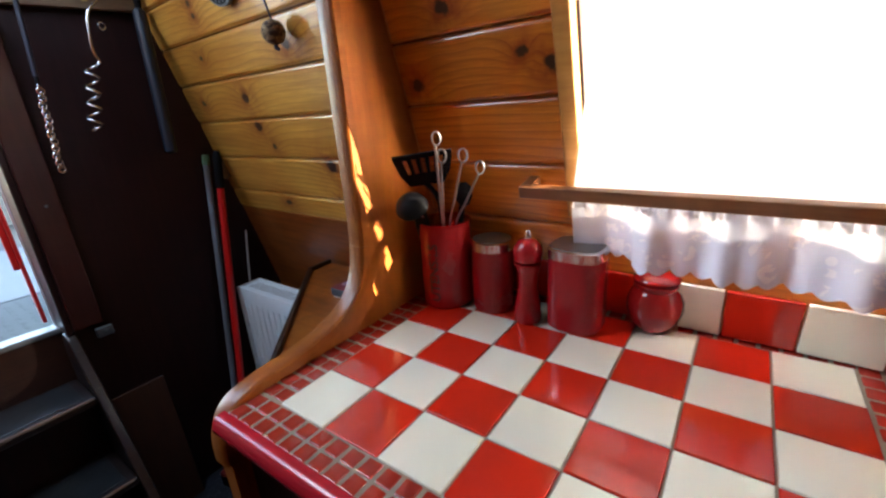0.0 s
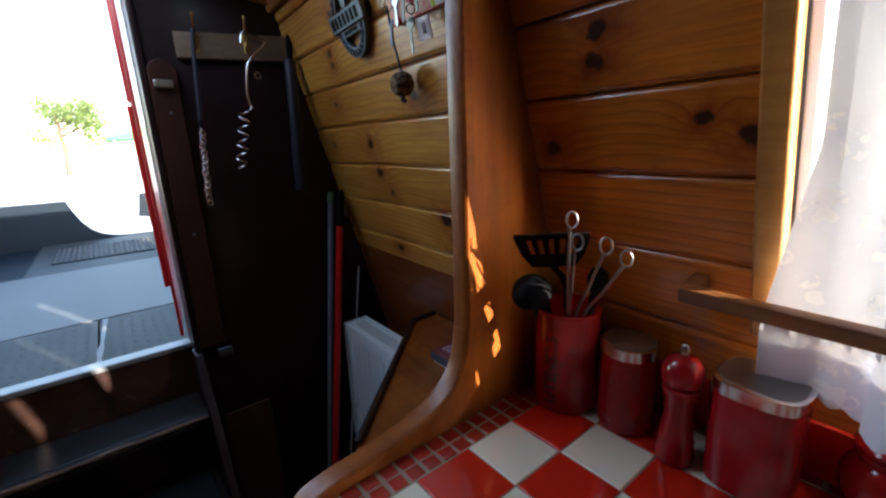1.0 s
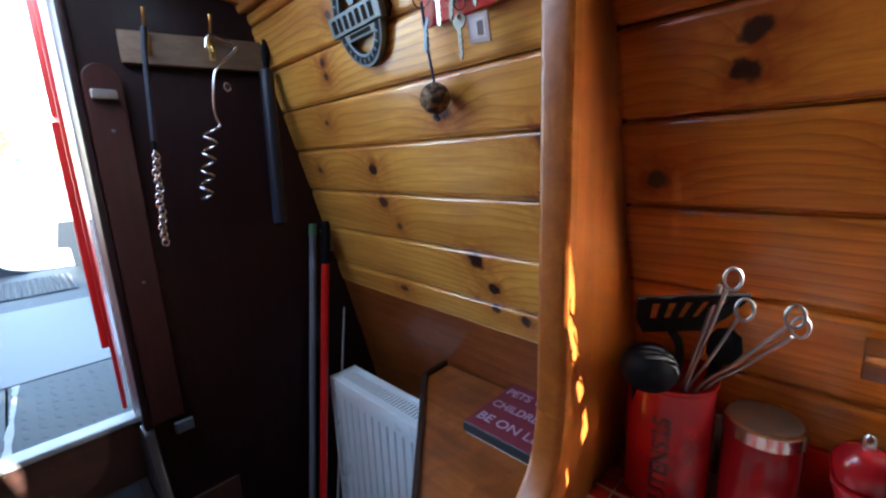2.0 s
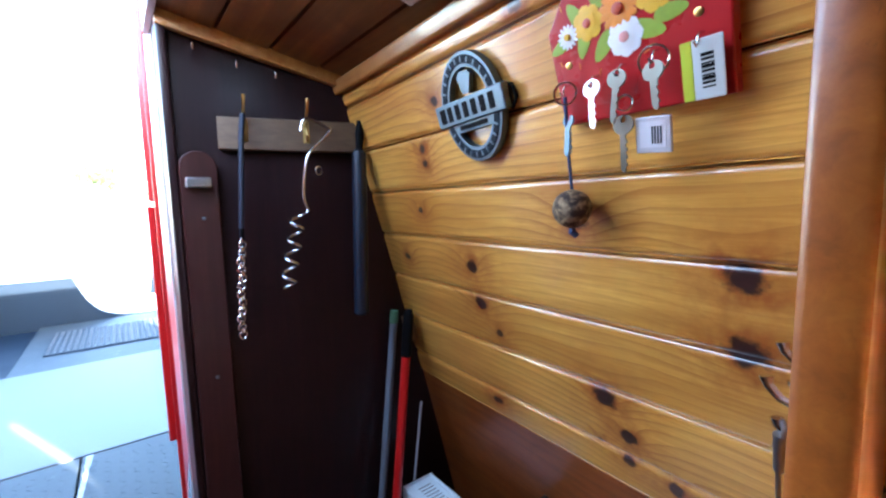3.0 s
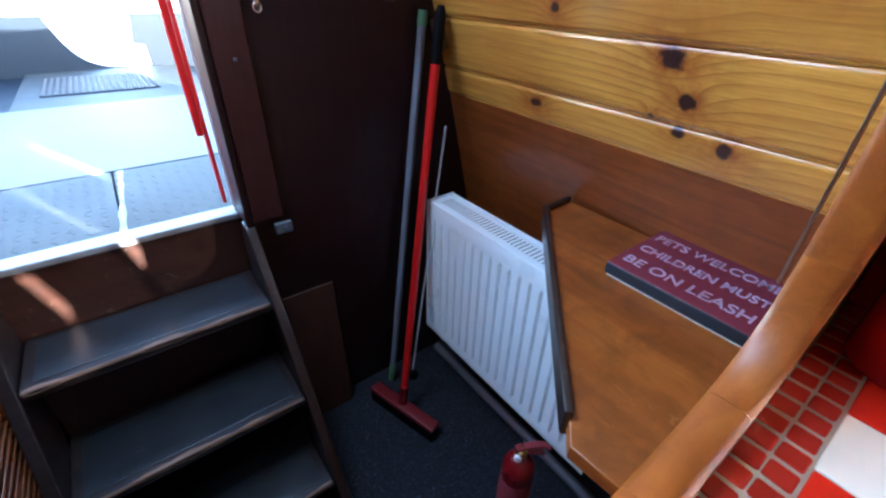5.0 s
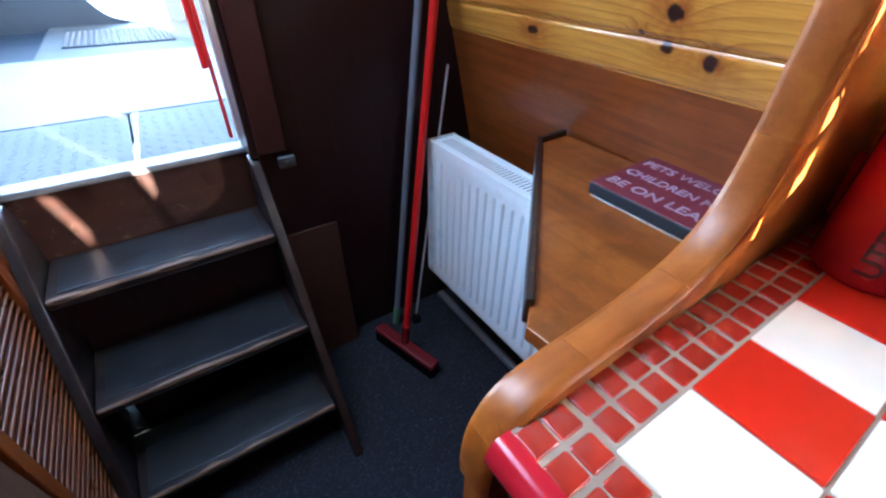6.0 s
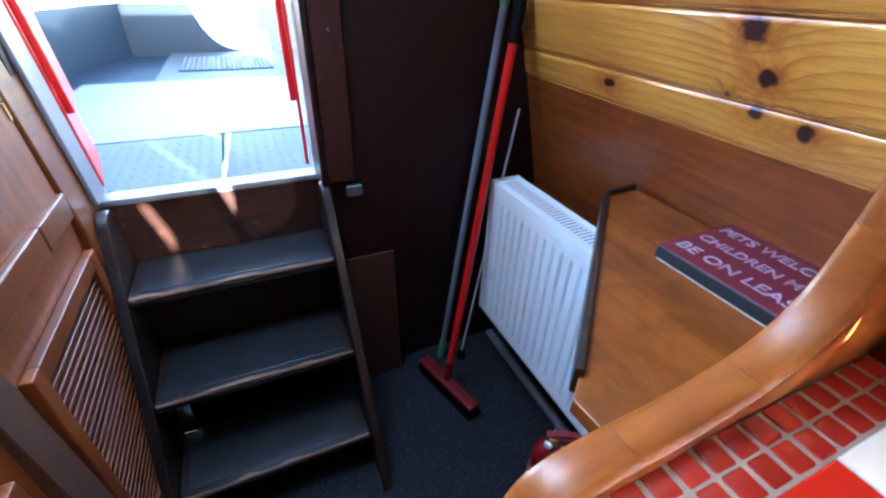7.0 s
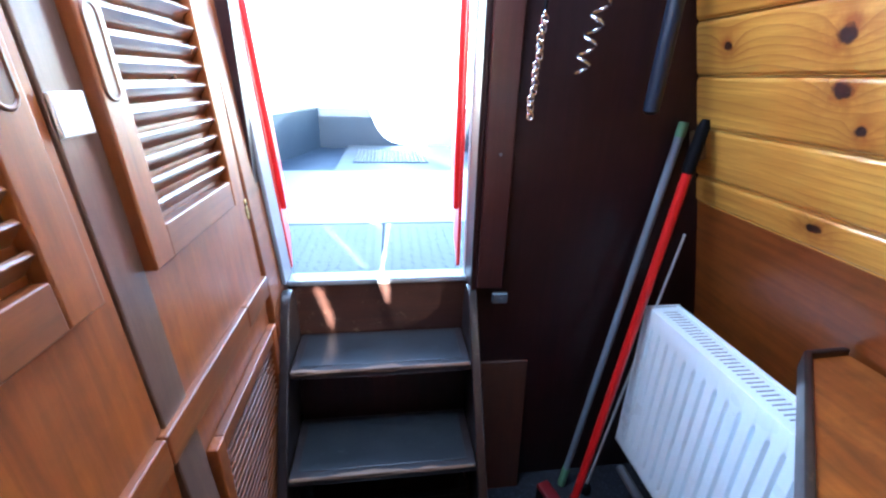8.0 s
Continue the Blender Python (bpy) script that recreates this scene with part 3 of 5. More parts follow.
# ---- cupboards ----
def louvre_frame(parent, y0, y1, z0, z1, stile, rail, pitch, x=FACE, proud=0.020, blade=0.026, tilt=42):
    """A raised frame with sloping slats."""
    frame_x = (x, x + proud)
    part("stile", boxed((frame_x[0], y0, z0), (frame_x[1], y0 + stile, z1), 0.0035), MAHOGANY, parent)
    part("stile", boxed((frame_x[0], y1 - stile, z0), (frame_x[1], y1, z1), 0.0035), MAHOGANY, parent)
    part("rail", boxed((frame_x[0], y0 + stile, z0), (frame_x[1] - 0.001, y1 - stile, z0 + rail), 0.003), MAHOGANY_Y, parent)
    part("rail", boxed((frame_x[0], y0 + stile, z1 - rail), (frame_x[1] - 0.001, y1 - stile, z1), 0.003), MAHOGANY_Y, parent)
    wide = y1 - y0 - 2 * stile
    me = to_mesh("slat", boxed((-blade / 2, -wide / 2, -pitch * 0.13), (blade / 2, wide / 2, pitch * 0.13), 0.0012, 1), SLAT)
    z = z0 + rail + pitch * 0.6
    while z < z1 - rail:
        laid("slat", me, pose(x + 0.004, (y0 + y1) / 2, z, 0, tilt, 0), parent)
        z += pitch


def pull(parent, y, z0, z1, x):
    """A long grip with rounded ends; a flat dark plate stands for its shaded recess."""
    r = 0.013
    line = [(y + r * math.cos(a), z1 - r + r * math.sin(a)) for a in [math.pi * k / 8 for k in range(9)]]
    line += [(y - r * math.cos(a), z0 + r - r * math.sin(a)) for a in [math.pi * k / 8 for k in range(9)]]
    part("grip", tube([(x, a, b) for a, b in line], 0.0028, 8, True), MAHOGANY_Y, parent, "rounded recessed wooden grip")
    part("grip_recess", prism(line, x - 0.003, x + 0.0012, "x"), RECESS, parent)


# Darker copy of the mahogany, with the shade inside the grips in its colour.
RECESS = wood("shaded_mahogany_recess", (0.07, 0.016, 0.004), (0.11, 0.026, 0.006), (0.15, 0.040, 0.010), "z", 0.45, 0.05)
SLAT = wood("slat_wood", (0.11, 0.032, 0.010), (0.18, 0.056, 0.018), (0.25, 0.09, 0.030), "y", 0.28, 0.4)
cab_far = thing("tall_cupboard", "mahogany cupboard with louvred upper and lower doors beside the steps", "cupboard", "cupboards along the side")
part("carcass", boxed((-0.99, 1.105, 0.0), (FACE - 0.085, 1.533, 1.93)), DARK, cab_far)
door = part("door", boxed((FACE - 0.020, 1.106, 0.868), (FACE, 1.532, 1.90), 0.002), MAHOGANY, cab_far)
upper_doors = [door]
louvre_frame(door, 1.102, 1.470, 1.080, 1.80, 0.052, 0.052, 0.0305, blade=0.032, tilt=-50)
pull(door, 1.124, 1.300, 1.405, FACE + 0.020)
part("hinge", boxed((FACE, 1.521, 1.020), (FACE + 0.003, 1.530, 1.065), 0.001), BRASS, door)
low = part("lower_door", boxed((FACE - 0.020, 1.106, 0.06), (FACE, 1.532, 0.806), 0.002), MAHOGANY, cab_far)
louvre_frame(low, 1.117, 1.522, 0.16, 0.735, 0.034, 0.036, 0.0200, blade=0.013, tilt=-30)
post = tagged(part("cupboard_post", boxed((FACE - 0.022, 1.036, 0.0), (FACE + 0.003, 1.104, 1.93), 0.003), POSTWOOD), "dark grey-brown wooden post between the cupboard doors", "post", kind="structure")
plate = thing("switch_plate", "blank white plastic plate on the cupboard post", "switch plate")
part("plate", boxed((FACE + 0.004, 1.037, 1.266), (FACE + 0.010, 1.089, 1.312), 0.002), WHITE_ENAMEL, plate)
rail_t = thing("cupboard_rail", "dark mahogany rail running along the cupboard fronts", "rail", kind="structure")
part("rail", boxed((FACE - 0.018, 1.02, 0.812), (FACE + 0.012, 1.374, 0.868), 0.004), MAHOGANY_Y, rail_t)
part("rail", boxed((FACE - 0.018, 1.376, 0.812), (FACE + 0.012, 1.532, 0.868), 0.004), MAHOGANY_Y, rail_t)
part("rail", boxed((FACE - 0.018, 0.40, 0.812), (FACE + 0.012, 1.018, 0.868), 0.004), MAHOGANY_Y, rail_t)
cab_near = thing("tall_cupboard", "mahogany cupboard with a louvred door over a plain panel", "cupboard", "cupboards along the side")
part("carcass", boxed((-0.99, 0.45, 0.0), (FACE - 0.085, 1.034, 1.93)), DARK, cab_near)
door = part("door", boxed((FACE - 0.020, 0.46, 0.868), (FACE, 1.033, 1.90), 0.002), MAHOGANY, cab_near)
upper_doors.append(door)
louvre_frame(door, 0.58, 0.995, 1.092, 1.80, 0.055, 0.055, 0.0305, blade=0.032, tilt=-50)
pull(door, 0.970, 1.300, 1.405, FACE + 0.020)
low = part("lower_door", boxed((FACE - 0.020, 0.46, 0.06), (FACE, 1.033, 0.806), 0.002), MAHOGANY, cab_near)
louvre_frame(low, 0.60, 0.985, 0.16, 0.690, 0.042, 0.045, 0.0200, blade=0.013, tilt=-30)
for leaning in (*upper_doors, post, plate):
    leaning.matrix_basis = PORT_LEAN
structure("wall_cupboards", boxed((-0.99, -2.6, 0.0), (FACE - 0.01, 0.448, 1.95)), MAHOGANY, "plain mahogany cupboard wall towards the bow", "wall")

# ---- radiator ----
radiator = thing("radiator", "white ribbed steel panel radiator on the cabin side", "radiator")
RY0, RY1, RZ0, RZ1 = 0.80, 1.452, 0.305, 0.784
y = RY0 + 0.035
face = bmesh.new()
prof = [(RY0, 0.0), (RY0 + 0.02, 0.0)]
while y < RY1 - 0.045:
    prof += [(y, 0.0), (y + 0.004, 0.009), (y + 0.008, 0.009), (y + 0.012, 0.0)]
    y += 0.0335
prof += [(RY1 - 0.02, 0.0), (RY1, 0.0)]
levels = [(RZ0, 0.0, 0.006), (RZ0 + 0.006, 0.0, 0.0), (RZ0 + 0.03, 0.0, 0.0), (RZ0 + 0.042, 1.0, 0.0), (RZ1 - 0.055, 1.0, 0.0), (RZ1 - 0.043, 0.0, 0.0), (RZ1 - 0.008, 0.0, 0.0), (RZ1 - 0.001, 0.0, 0.006)]
grid = [[face.verts.new((0.607 + d * k + back, yy, z)) for yy, d in prof] for z, k, back in levels]
for a, b in zip(grid, grid[1:]):
    for i in range(len(prof) - 1):
        face.faces.new((a[i], b[i], b[i + 1], a[i + 1]))
part("front_panel", face, RAD_ENAMEL, radiator)
part("back_panel", boxed((0.690, RY0, RZ0), (0.702, RY1 - 0.004, RZ1 - 0.002), 0.002), RAD_ENAMEL, radiator)
for yy in (RY1 - 0.006, RY0):
    part("end_cover", boxed((0.606, yy, RZ0 + 0.01), (0.702, yy + 0.005, RZ1), 0.0015), RAD_ENAMEL, radiator)
part("top_plate", boxed((0.622, RY0 + 0.004, RZ1 - 0.010), (0.691, RY1 - 0.006, RZ1 - 0.005), 0.001), RAD_ENAMEL, radiator)
# Flat grey bars on the plate imitate the shaded slot openings.
for k in range(42):
    y = RY1 - 0.035 - 0.0125 * k
    part("grille_slot", boxed((0.636, y, RZ1 - 0.0052), (0.676, y + 0.0036, RZ1 - 0.0045)), RAD_SHADE, radiator)
part("top_strip", boxed((0.606, RY0 + 0.004, RZ1 - 0.003), (0.622, RY1 - 0.006, RZ1 + 0.001), 0.001), RAD_ENAMEL, radiator)
part("core", boxed((0.630, RY0 + 0.01, RZ0 + 0.01), (0.684, RY1 - 0.01, RZ1 - 0.02)), PEWTER, radiator)
for yy in (1.38, 0.88):
    part("bracket", boxed((0.701, yy, 0.45), (0.845, yy + 0.03, 0.60)), PEWTER, radiator)
pipe = thing("heating_pipe", "pale grey painted heating pipe along the skirting", "pipe")
part("pipe", tube([(0.742, 1.57, 0.03), (0.742, 0.70, 0.03)], 0.016, 12), PIPE_GREY, pipe)

# ---- corner shelf with lip ----
shelf = thing("corner_shelf", "honey-brown wooden corner shelf with a dark raised lip", "shelf")
SZ = 0.885
part("top", prism([(hull_x(SZ) + 0.0, DIV_FAR + 0.001), (hull_x(SZ) + 0.0, 1.088), (0.672, 1.083), (0.288, 0.712), (0.262, 0.69), (0.268, DIV_FAR + 0.001)], SZ - 0.022, SZ, "z", 0.0025), DESKWOOD, shelf)


def lip(a, b):
    a, b = Vector((*a, SZ)), Vector((*b, SZ))
    d = (b - a)
    m = Matrix.Translation(a) @ pose(0, 0, 0, 0, 0, math.degrees(math.atan2(d.y, d.x)))
    part("lip", boxed((0, -0.006, -0.03), (d.length, 0.006, 0.012), 0.003, 2, m), STEPWOOD, shelf, "dark raised wooden lip")


lip((hull_x(SZ) - 0.002, 1.088), (0.668, 1.084))
lip((0.671, 1.086), (0.288, 0.713))
part("support", boxed((0.30, DIV_FAR + 0.002, SZ - 0.06), (0.74, DIV_FAR + 0.022, SZ - 0.022)), PLY, shelf)

# ---- curtain and its rail ----
def lace(name):
    n = Nodes(name, 0.9)
    t = n.t
    big = n.add("TexVoronoi", Vector=n.place(shift=False), Scale=26.0)
    leaf = n.noise(34, 3, n.place(shift=False), 0.5, 1.5)
    weave = n.noise(420, 1, n.place(shift=False))
    flower = n.math("MULTIPLY", n.math("LESS_THAN", big, 0.36), n.math("GREATER_THAN", leaf, 0.5))
    solid = n.math("ADD", n.math("MULTIPLY", flower, 0.14), n.math("MULTIPLY_ADD", weave, 0.03, 0.972))
    diff = t.nodes.new("ShaderNodeBsdfDiffuse")
    t.links.new(n.mix(flower, (0.70, 0.74, 0.88), (0.86, 0.88, 0.96)), diff.inputs[0])
    trans = t.nodes.new("ShaderNodeBsdfTranslucent")
    trans.inputs[0].default_value = (0.88, 0.86, 0.87, 1)
    clear = t.nodes.new("ShaderNodeBsdfTransparent")
    a = t.nodes.new("ShaderNodeMixShader")
    sprig = n.math("MULTIPLY_ADD", n.noise(60, 3, n.place(shift=False), 0.6, 2.0), 0.30, -0.10)
    gather = n.math("MULTIPLY_ADD", n.noise(1.0, 3, n.place((0, 46, 1.5), False), 0.6), 0.15, 0.005)
    sheer = n.math("MULTIPLY_ADD", flower, -0.012, n.math("ADD", n.math("MULTIPLY", sprig, 0.45), gather))
    sheer.node.use_clamp = True
    t.links.new(sheer, a.inputs[0])
    t.links.new(diff.outputs[0], a.inputs[1]), t.links.new(trans.outputs[0], a.inputs[2])
    b = t.nodes.new("ShaderNodeMixShader")
    t.links.new(solid, b.inputs[0]), t.links.new(clear.outputs[0], b.inputs[1]), t.links.new(a.outputs[0], b.inputs[2])
    t.links.new(b.outputs[0], t.nodes["Material Output"].inputs["Surface"])
    return n.m


LACE = lace("white_lace")


def curtain(y0, y1, low, seed, label, reach=0.0, closed=1.36, upper=9.0):
    """A gathered lace curtain that follows the wall, is caught by the rail and hangs below it, with a scalloped hem."""
    bm = bmesh.new()
    r = random.Random(seed)
    waves = [(r.uniform(28, 46), r.uniform(0, 6), r.uniform(0.4, 1.0)) for _ in range(3)]
    cols, lines = max(24, int((y0 - y1) / 0.004)), 46
    grid = []
    for i in range(cols + 1):
        u = i / cols
        y = y0 + (y1 - y0) * u
        col = []
        hem = low - 0.011 * abs(math.sin((y - y0) * math.pi / 0.028))
        for k in range(lines + 1):
            v = k / lines
            z = 1.70 + (hem - 1.70) * v
            pinch = 0.25 + 0.75 * min(1.0, abs(z - 1.2) / 0.12)
            fold = sum(w * math.sin(f * y + p + 0.8 * z) for f, p, w in waves) / 3
            off = 0.012 + 0.014 * fold * pinch + (0.010 + 0.012 * fold if z < 1.18 else 0.0)
            narrow = (0.019 if seed == 1 else 0.0) * min(1.0, max(0.0, (z - 1.20)) / 0.2) * (1 - 2 * u if u < 0.5 else 0)
            y_end = reach * u ** 6 * min(1.0, max(0.0, (closed - z) / 0.05, (z - upper) / 0.04))
            at = on_hull(y - narrow * 2 - y_end, max(z, 1.19), max(0.002, off) + 0.014).translation
            if z < 1.19:
                at.z = z
                at.x += (0.27 if seed == 1 else 0.13) * (1.19 - z) - (0.011 * math.sin(52 * y + seed) + 0.005 * math.sin(131 * y)) * min(1.0, (1.19 - z) / 0.10) * (0.5 if seed == 1 else 1)
            col.append(bm.verts.new(at))
        grid.append(col)
    for a, b in zip(grid, grid[1:]):
        for k in range(lines):
            bm.faces.new((a[k], b[k], b[k + 1], a[k + 1]))
    ob = thing("lace_curtain", label, "curtain", "window curtains")
    part("cloth", bm, LACE, ob)


curtain(0.236, 0.1285, 1.090, 1, "white lace curtain with scalloped hem, hanging at the window's edge")
curtain(0.134, -0.228, 1.078, 2, "white lace curtain with scalloped hem, glowing with daylight", 0.06, 1.40)
# Added curtains, out of view; the gaps beside them shape the riser's sun patches.
curtain(-0.282, -0.652, 1.060, 3, "white lace curtain with scalloped hem, glowing with daylight", 0.06, 1.45, 1.545)
curtain(-0.700, -1.17, 1.045, 5, "white lace curtain with scalloped hem, glowing with daylight")
crail = thing("curtain_rail", "narrow brown wooden batten holding the lace curtain", "rail")
RAILWOOD = wood("rail_wood", (0.16, 0.055, 0.018), (0.24, 0.085, 0.026), (0.32, 0.125, 0.04), "y", 0.35, 0.3)
rm = on_hull(0.326, 1.207)
part("batten", boxed((0.0, -0.011, 0.034), (1.50, 0.011, 0.050), 0.002, 2, rm), RAILWOOD, crail)
part("end_block", boxed((0.0, -0.012, -0.002), (0.020, 0.010, 0.0335), 0.002, 2, rm), RAILWOOD, crail)

# ---- canisters on the worktop ----
RED_CAN = paint("dark_red_enamel", (0.34, 0.007, 0.011), 0.24, 0.1, 0.1, 12)


def canister(x, y, r, h, label, square=0.0, lid=True):
    """A red enamel canister; square rounds its plan towards a box."""
    c = thing("canister", label, "canister", "kitchen canisters")
    def shaped(profile):
        bm = turned(profile, 40)
        for v in bm.verts:
            a = math.atan2(v.co.y, v.co.x)
            k = 1 / (abs(math.cos(a)) ** (2 + square) + abs(math.sin(a)) ** (2 + square)) ** (1 / (2 + square))
            v.co.x, v.co.y = v.co.x * k + x, v.co.y * k + y
            v.co.z += COUNTER + 0.001
        return bm
    if lid:
        part("body", shaped([(r - 0.003, 0), (r, 0.004), (r, h - 0.022), (r - 0.002, h - 0.020)]), RED_CAN, c)
        part("lid_band", shaped([(r - 0.004, h - 0.021), (r + 0.001, h - 0.0195), (r + 0.001, h - 0.003), (r - 0.003, h)]), CHROME, c, "polished metal rim")
        part("lid", shaped([(r - 0.006, h - 0.004), (r - 0.004, h + 0.0005), (r - 0.012, h + 0.0015), (0.004, h + 0.002)]), metal("brushed_lid", (0.42, 0.40, 0.37), 0.4), c, "brushed metal lid")
    else:
        part("body", shaped([(r - 0.003, 0), (r, 0.004), (r, h - 0.006), (r - 0.004, h - 0.006), (r - 0.004, 0.01), (0.003, 0.008)]), RED_CAN, c)
        part("rim", shaped([(r - 0.004, h - 0.0055), (r + 0.0006, h - 0.005), (r + 0.0006, h - 0.001), (r - 0.001, h), (r - 0.004, h - 0.001)]), RED_CAN, c)
    return c


canister(0.612, 0.507, 0.056, 0.183, "tall dark red enamel jar full of cooking utensils", lid=False)
canister(0.628, 0.402, 0.043, 0.150, "small dark red canister with a metal lid")
canister(0.636, 0.228, 0.050, 0.157, "dark red rounded canister with a wide brushed metal lid", 1.2)
jar = bpy.data.objects["canister"]
cu = bpy.data.curves.new("words", "FONT")
cu.body, cu.size, cu.extrude, cu.offset = "UTENSILS", 0.030, 0.0003, 0.0004
ob = new("lettering", cu)
me = bpy.data.meshes.new_from_object(ob.evaluated_get(bpy.context.evaluated_depsgraph_get()))
bpy.data.objects.remove(ob)
me.materials.clear()
me.materials.append(paint("dark_stamped_lettering", (0.060, 0.002, 0.004), 0.35))
for v in me.vertices:
    turn = math.pi + 0.10 - (v.co.y - 0.011) / 0.056
    far_out = 0.0564 + v.co.z
    v.co = (0.612 + far_out * math.cos(turn), 0.507 + far_out * math.sin(turn), COUNTER + 0.018 + v.co.x)
words = new("lettering", me)
words.parent = jar
tagged(words, label="dark stamped capital letters")
mill = thing("pepper_mill", "glossy dark red turned pepper mill with chrome tip", "pepper mill")
part("body", turned([(0.024, 0), (0.026, 0.004), (0.026, 0.02), (0.0235, 0.028), (0.025, 0.034), (0.0225, 0.044), (0.018, 0.075), (0.0195, 0.10), (0.024, 0.112), (0.0245, 0.118), (0.021, 0.121)], 32, (0.603, 0.312, COUNTER + 0.001)), RED_CAN, mill)
part("head", turned([(0.019, 0.1215), (0.025, 0.126), (0.0275, 0.140), (0.026, 0.152), (0.018, 0.163), (0.007, 0.167)], 32, (0.603, 0.312, COUNTER + 0.001)), RED_CAN, mill)
part("knob", turned([(0.006, 0.1672), (0.0065, 0.172), (0.0055, 0.180), (0.003, 0.183)], 16, (0.603, 0.312, COUNTER + 0.001)), CHROME, mill, "small chrome tip")
pot = thing("sugar_pot", "round glossy red lidded ceramic pot on the worktop", "pot")
RED_GLAZE = glazed("red_pot_glaze", (0.30, 0.008, 0.009), 0.12)
PC = (0.682, 0.103, COUNTER + 0.001)
part("body", turned([(0.026, 0.0), (0.030, 0.003), (0.041, 0.018), (0.0475, 0.040), (0.0465, 0.058), (0.040, 0.074), (0.0345, 0.080), (0.0375, 0.086), (0.0375, 0.090), (0.034, 0.092)], 40, PC), RED_GLAZE, pot)
part("lid", turned([(0.0335, 0.0925), (0.0385, 0.095), (0.0385, 0.099), (0.031, 0.107), (0.016, 0.113), (0.0085, 0.117), (0.012, 0.123), (0.0125, 0.129), (0.006, 0.133)], 40, PC), RED_GLAZE, pot)

# utensils standing in the jar
UT = (0.612, 0.507, COUNTER + 0.012)


def ring_points(c, r, n=14, turn=0.0, squash=1.0):
    return [(c[0] + r * math.cos(a) * math.cos(turn), c[1] + r * math.cos(a) * math.sin(turn), c[2] + r * squash * math.sin(a)) for a in [2 * math.pi * k / n for k in range(n)]]


def perforated(cols, rows, holes, thick):
    """A plate with slots: cells of a grid, but for those in holes, closed all round."""
    bm = bmesh.new()
    vs = [[[bm.verts.new((x, y, z)) for z in (-thick / 2, thick / 2)] for y in rows] for x in cols]
    solid = {(i, j) for i in range(len(cols) - 1) for j in range(len(rows) - 1)} - holes
    for i, j in solid:
        q = [vs[i][j], vs[i + 1][j], vs[i + 1][j + 1], vs[i][j + 1]]
        bm.faces.new([v[1] for v in q]), bm.faces.new([v[0] for v in reversed(q)])
        for (di, dj), (a, b) in (((0, -1), (0, 1)), ((1, 0), (1, 2)), ((0, 1), (2, 3)), ((-1, 0), (3, 0))):
            if (i + di, j + dj) not in solid:
                bm.faces.new((q[a][0], q[b][0], q[b][1], q[a][1]))
    bmesh.ops.delete(bm, geom=[v for v in bm.verts if not v.link_faces], context="VERTS")
    return bm


spat = thing("spatula", "black slotted plastic spatula standing in the jar", "spatula", "cooking utensils")
blade_u = Vector((0.53, -0.85, 0.03)).normalized()
blade_v = Vector((-0.62, -0.38, 0.78))
blade_v = (blade_v - blade_u * blade_v.dot(blade_u)).normalized()
blade_n = blade_u.cross(blade_v)
blade_top = Vector((0.497, 0.468, 1.274))
sm = Matrix((blade_u, blade_v, blade_n)).transposed().to_4x4()
sm.translation = blade_top - blade_v * 0.088
part("handle", tube(smooth_line([(0.630, 0.520, 0.955), (0.598, 0.500, 1.10), (0.578, 0.492, 1.175), tuple(sm.translation + blade_v * 0.006)], 4), 0.0055, 8), BLACK, spat)
rows_x = [0.0082 * k for k in range(-6, 8)]
blade = perforated(rows_x, [0, 0.022, 0.034, 0.076, 0.088], {(k, 2) for k in range(2, 11, 2)}, 0.003)
for v in blade.verts:
    v.co.x *= 0.62 + 0.38 * min(1.0, v.co.y / 0.052)
    v.co.y += 0.004 * math.sin(v.co.x * 30)
part("blade", blade, BLACK, spat, m=sm)
ladle = thing("ladle", "black plastic ladle with a round bowl in the jar", "ladle", "cooking utensils")
part("handle", tube(smooth_line([(0.618, 0.512, 0.956), (0.575, 0.520, 1.11), (0.545, 0.520, 1.165), (0.525, 0.515, 1.178)], 4), 0.005, 8), BLACK, ladle)
bowl = turned([(0.004, 0.016), (0.018, 0.013), (0.028, 0.004), (0.032, -0.008), (0.030, -0.008), (0.024, 0.002), (0.015, 0.009), (0.003, 0.011)], 24)
bmesh.ops.transform(bowl, matrix=pose(0.508, 0.506, 1.178, 12, -38, 0), verts=bowl.verts)
part("bowl", bowl, BLACK, ladle)
UTENSIL_STEEL = metal("brushed_utensil_steel", (0.42, 0.42, 0.43), 0.30, 90)
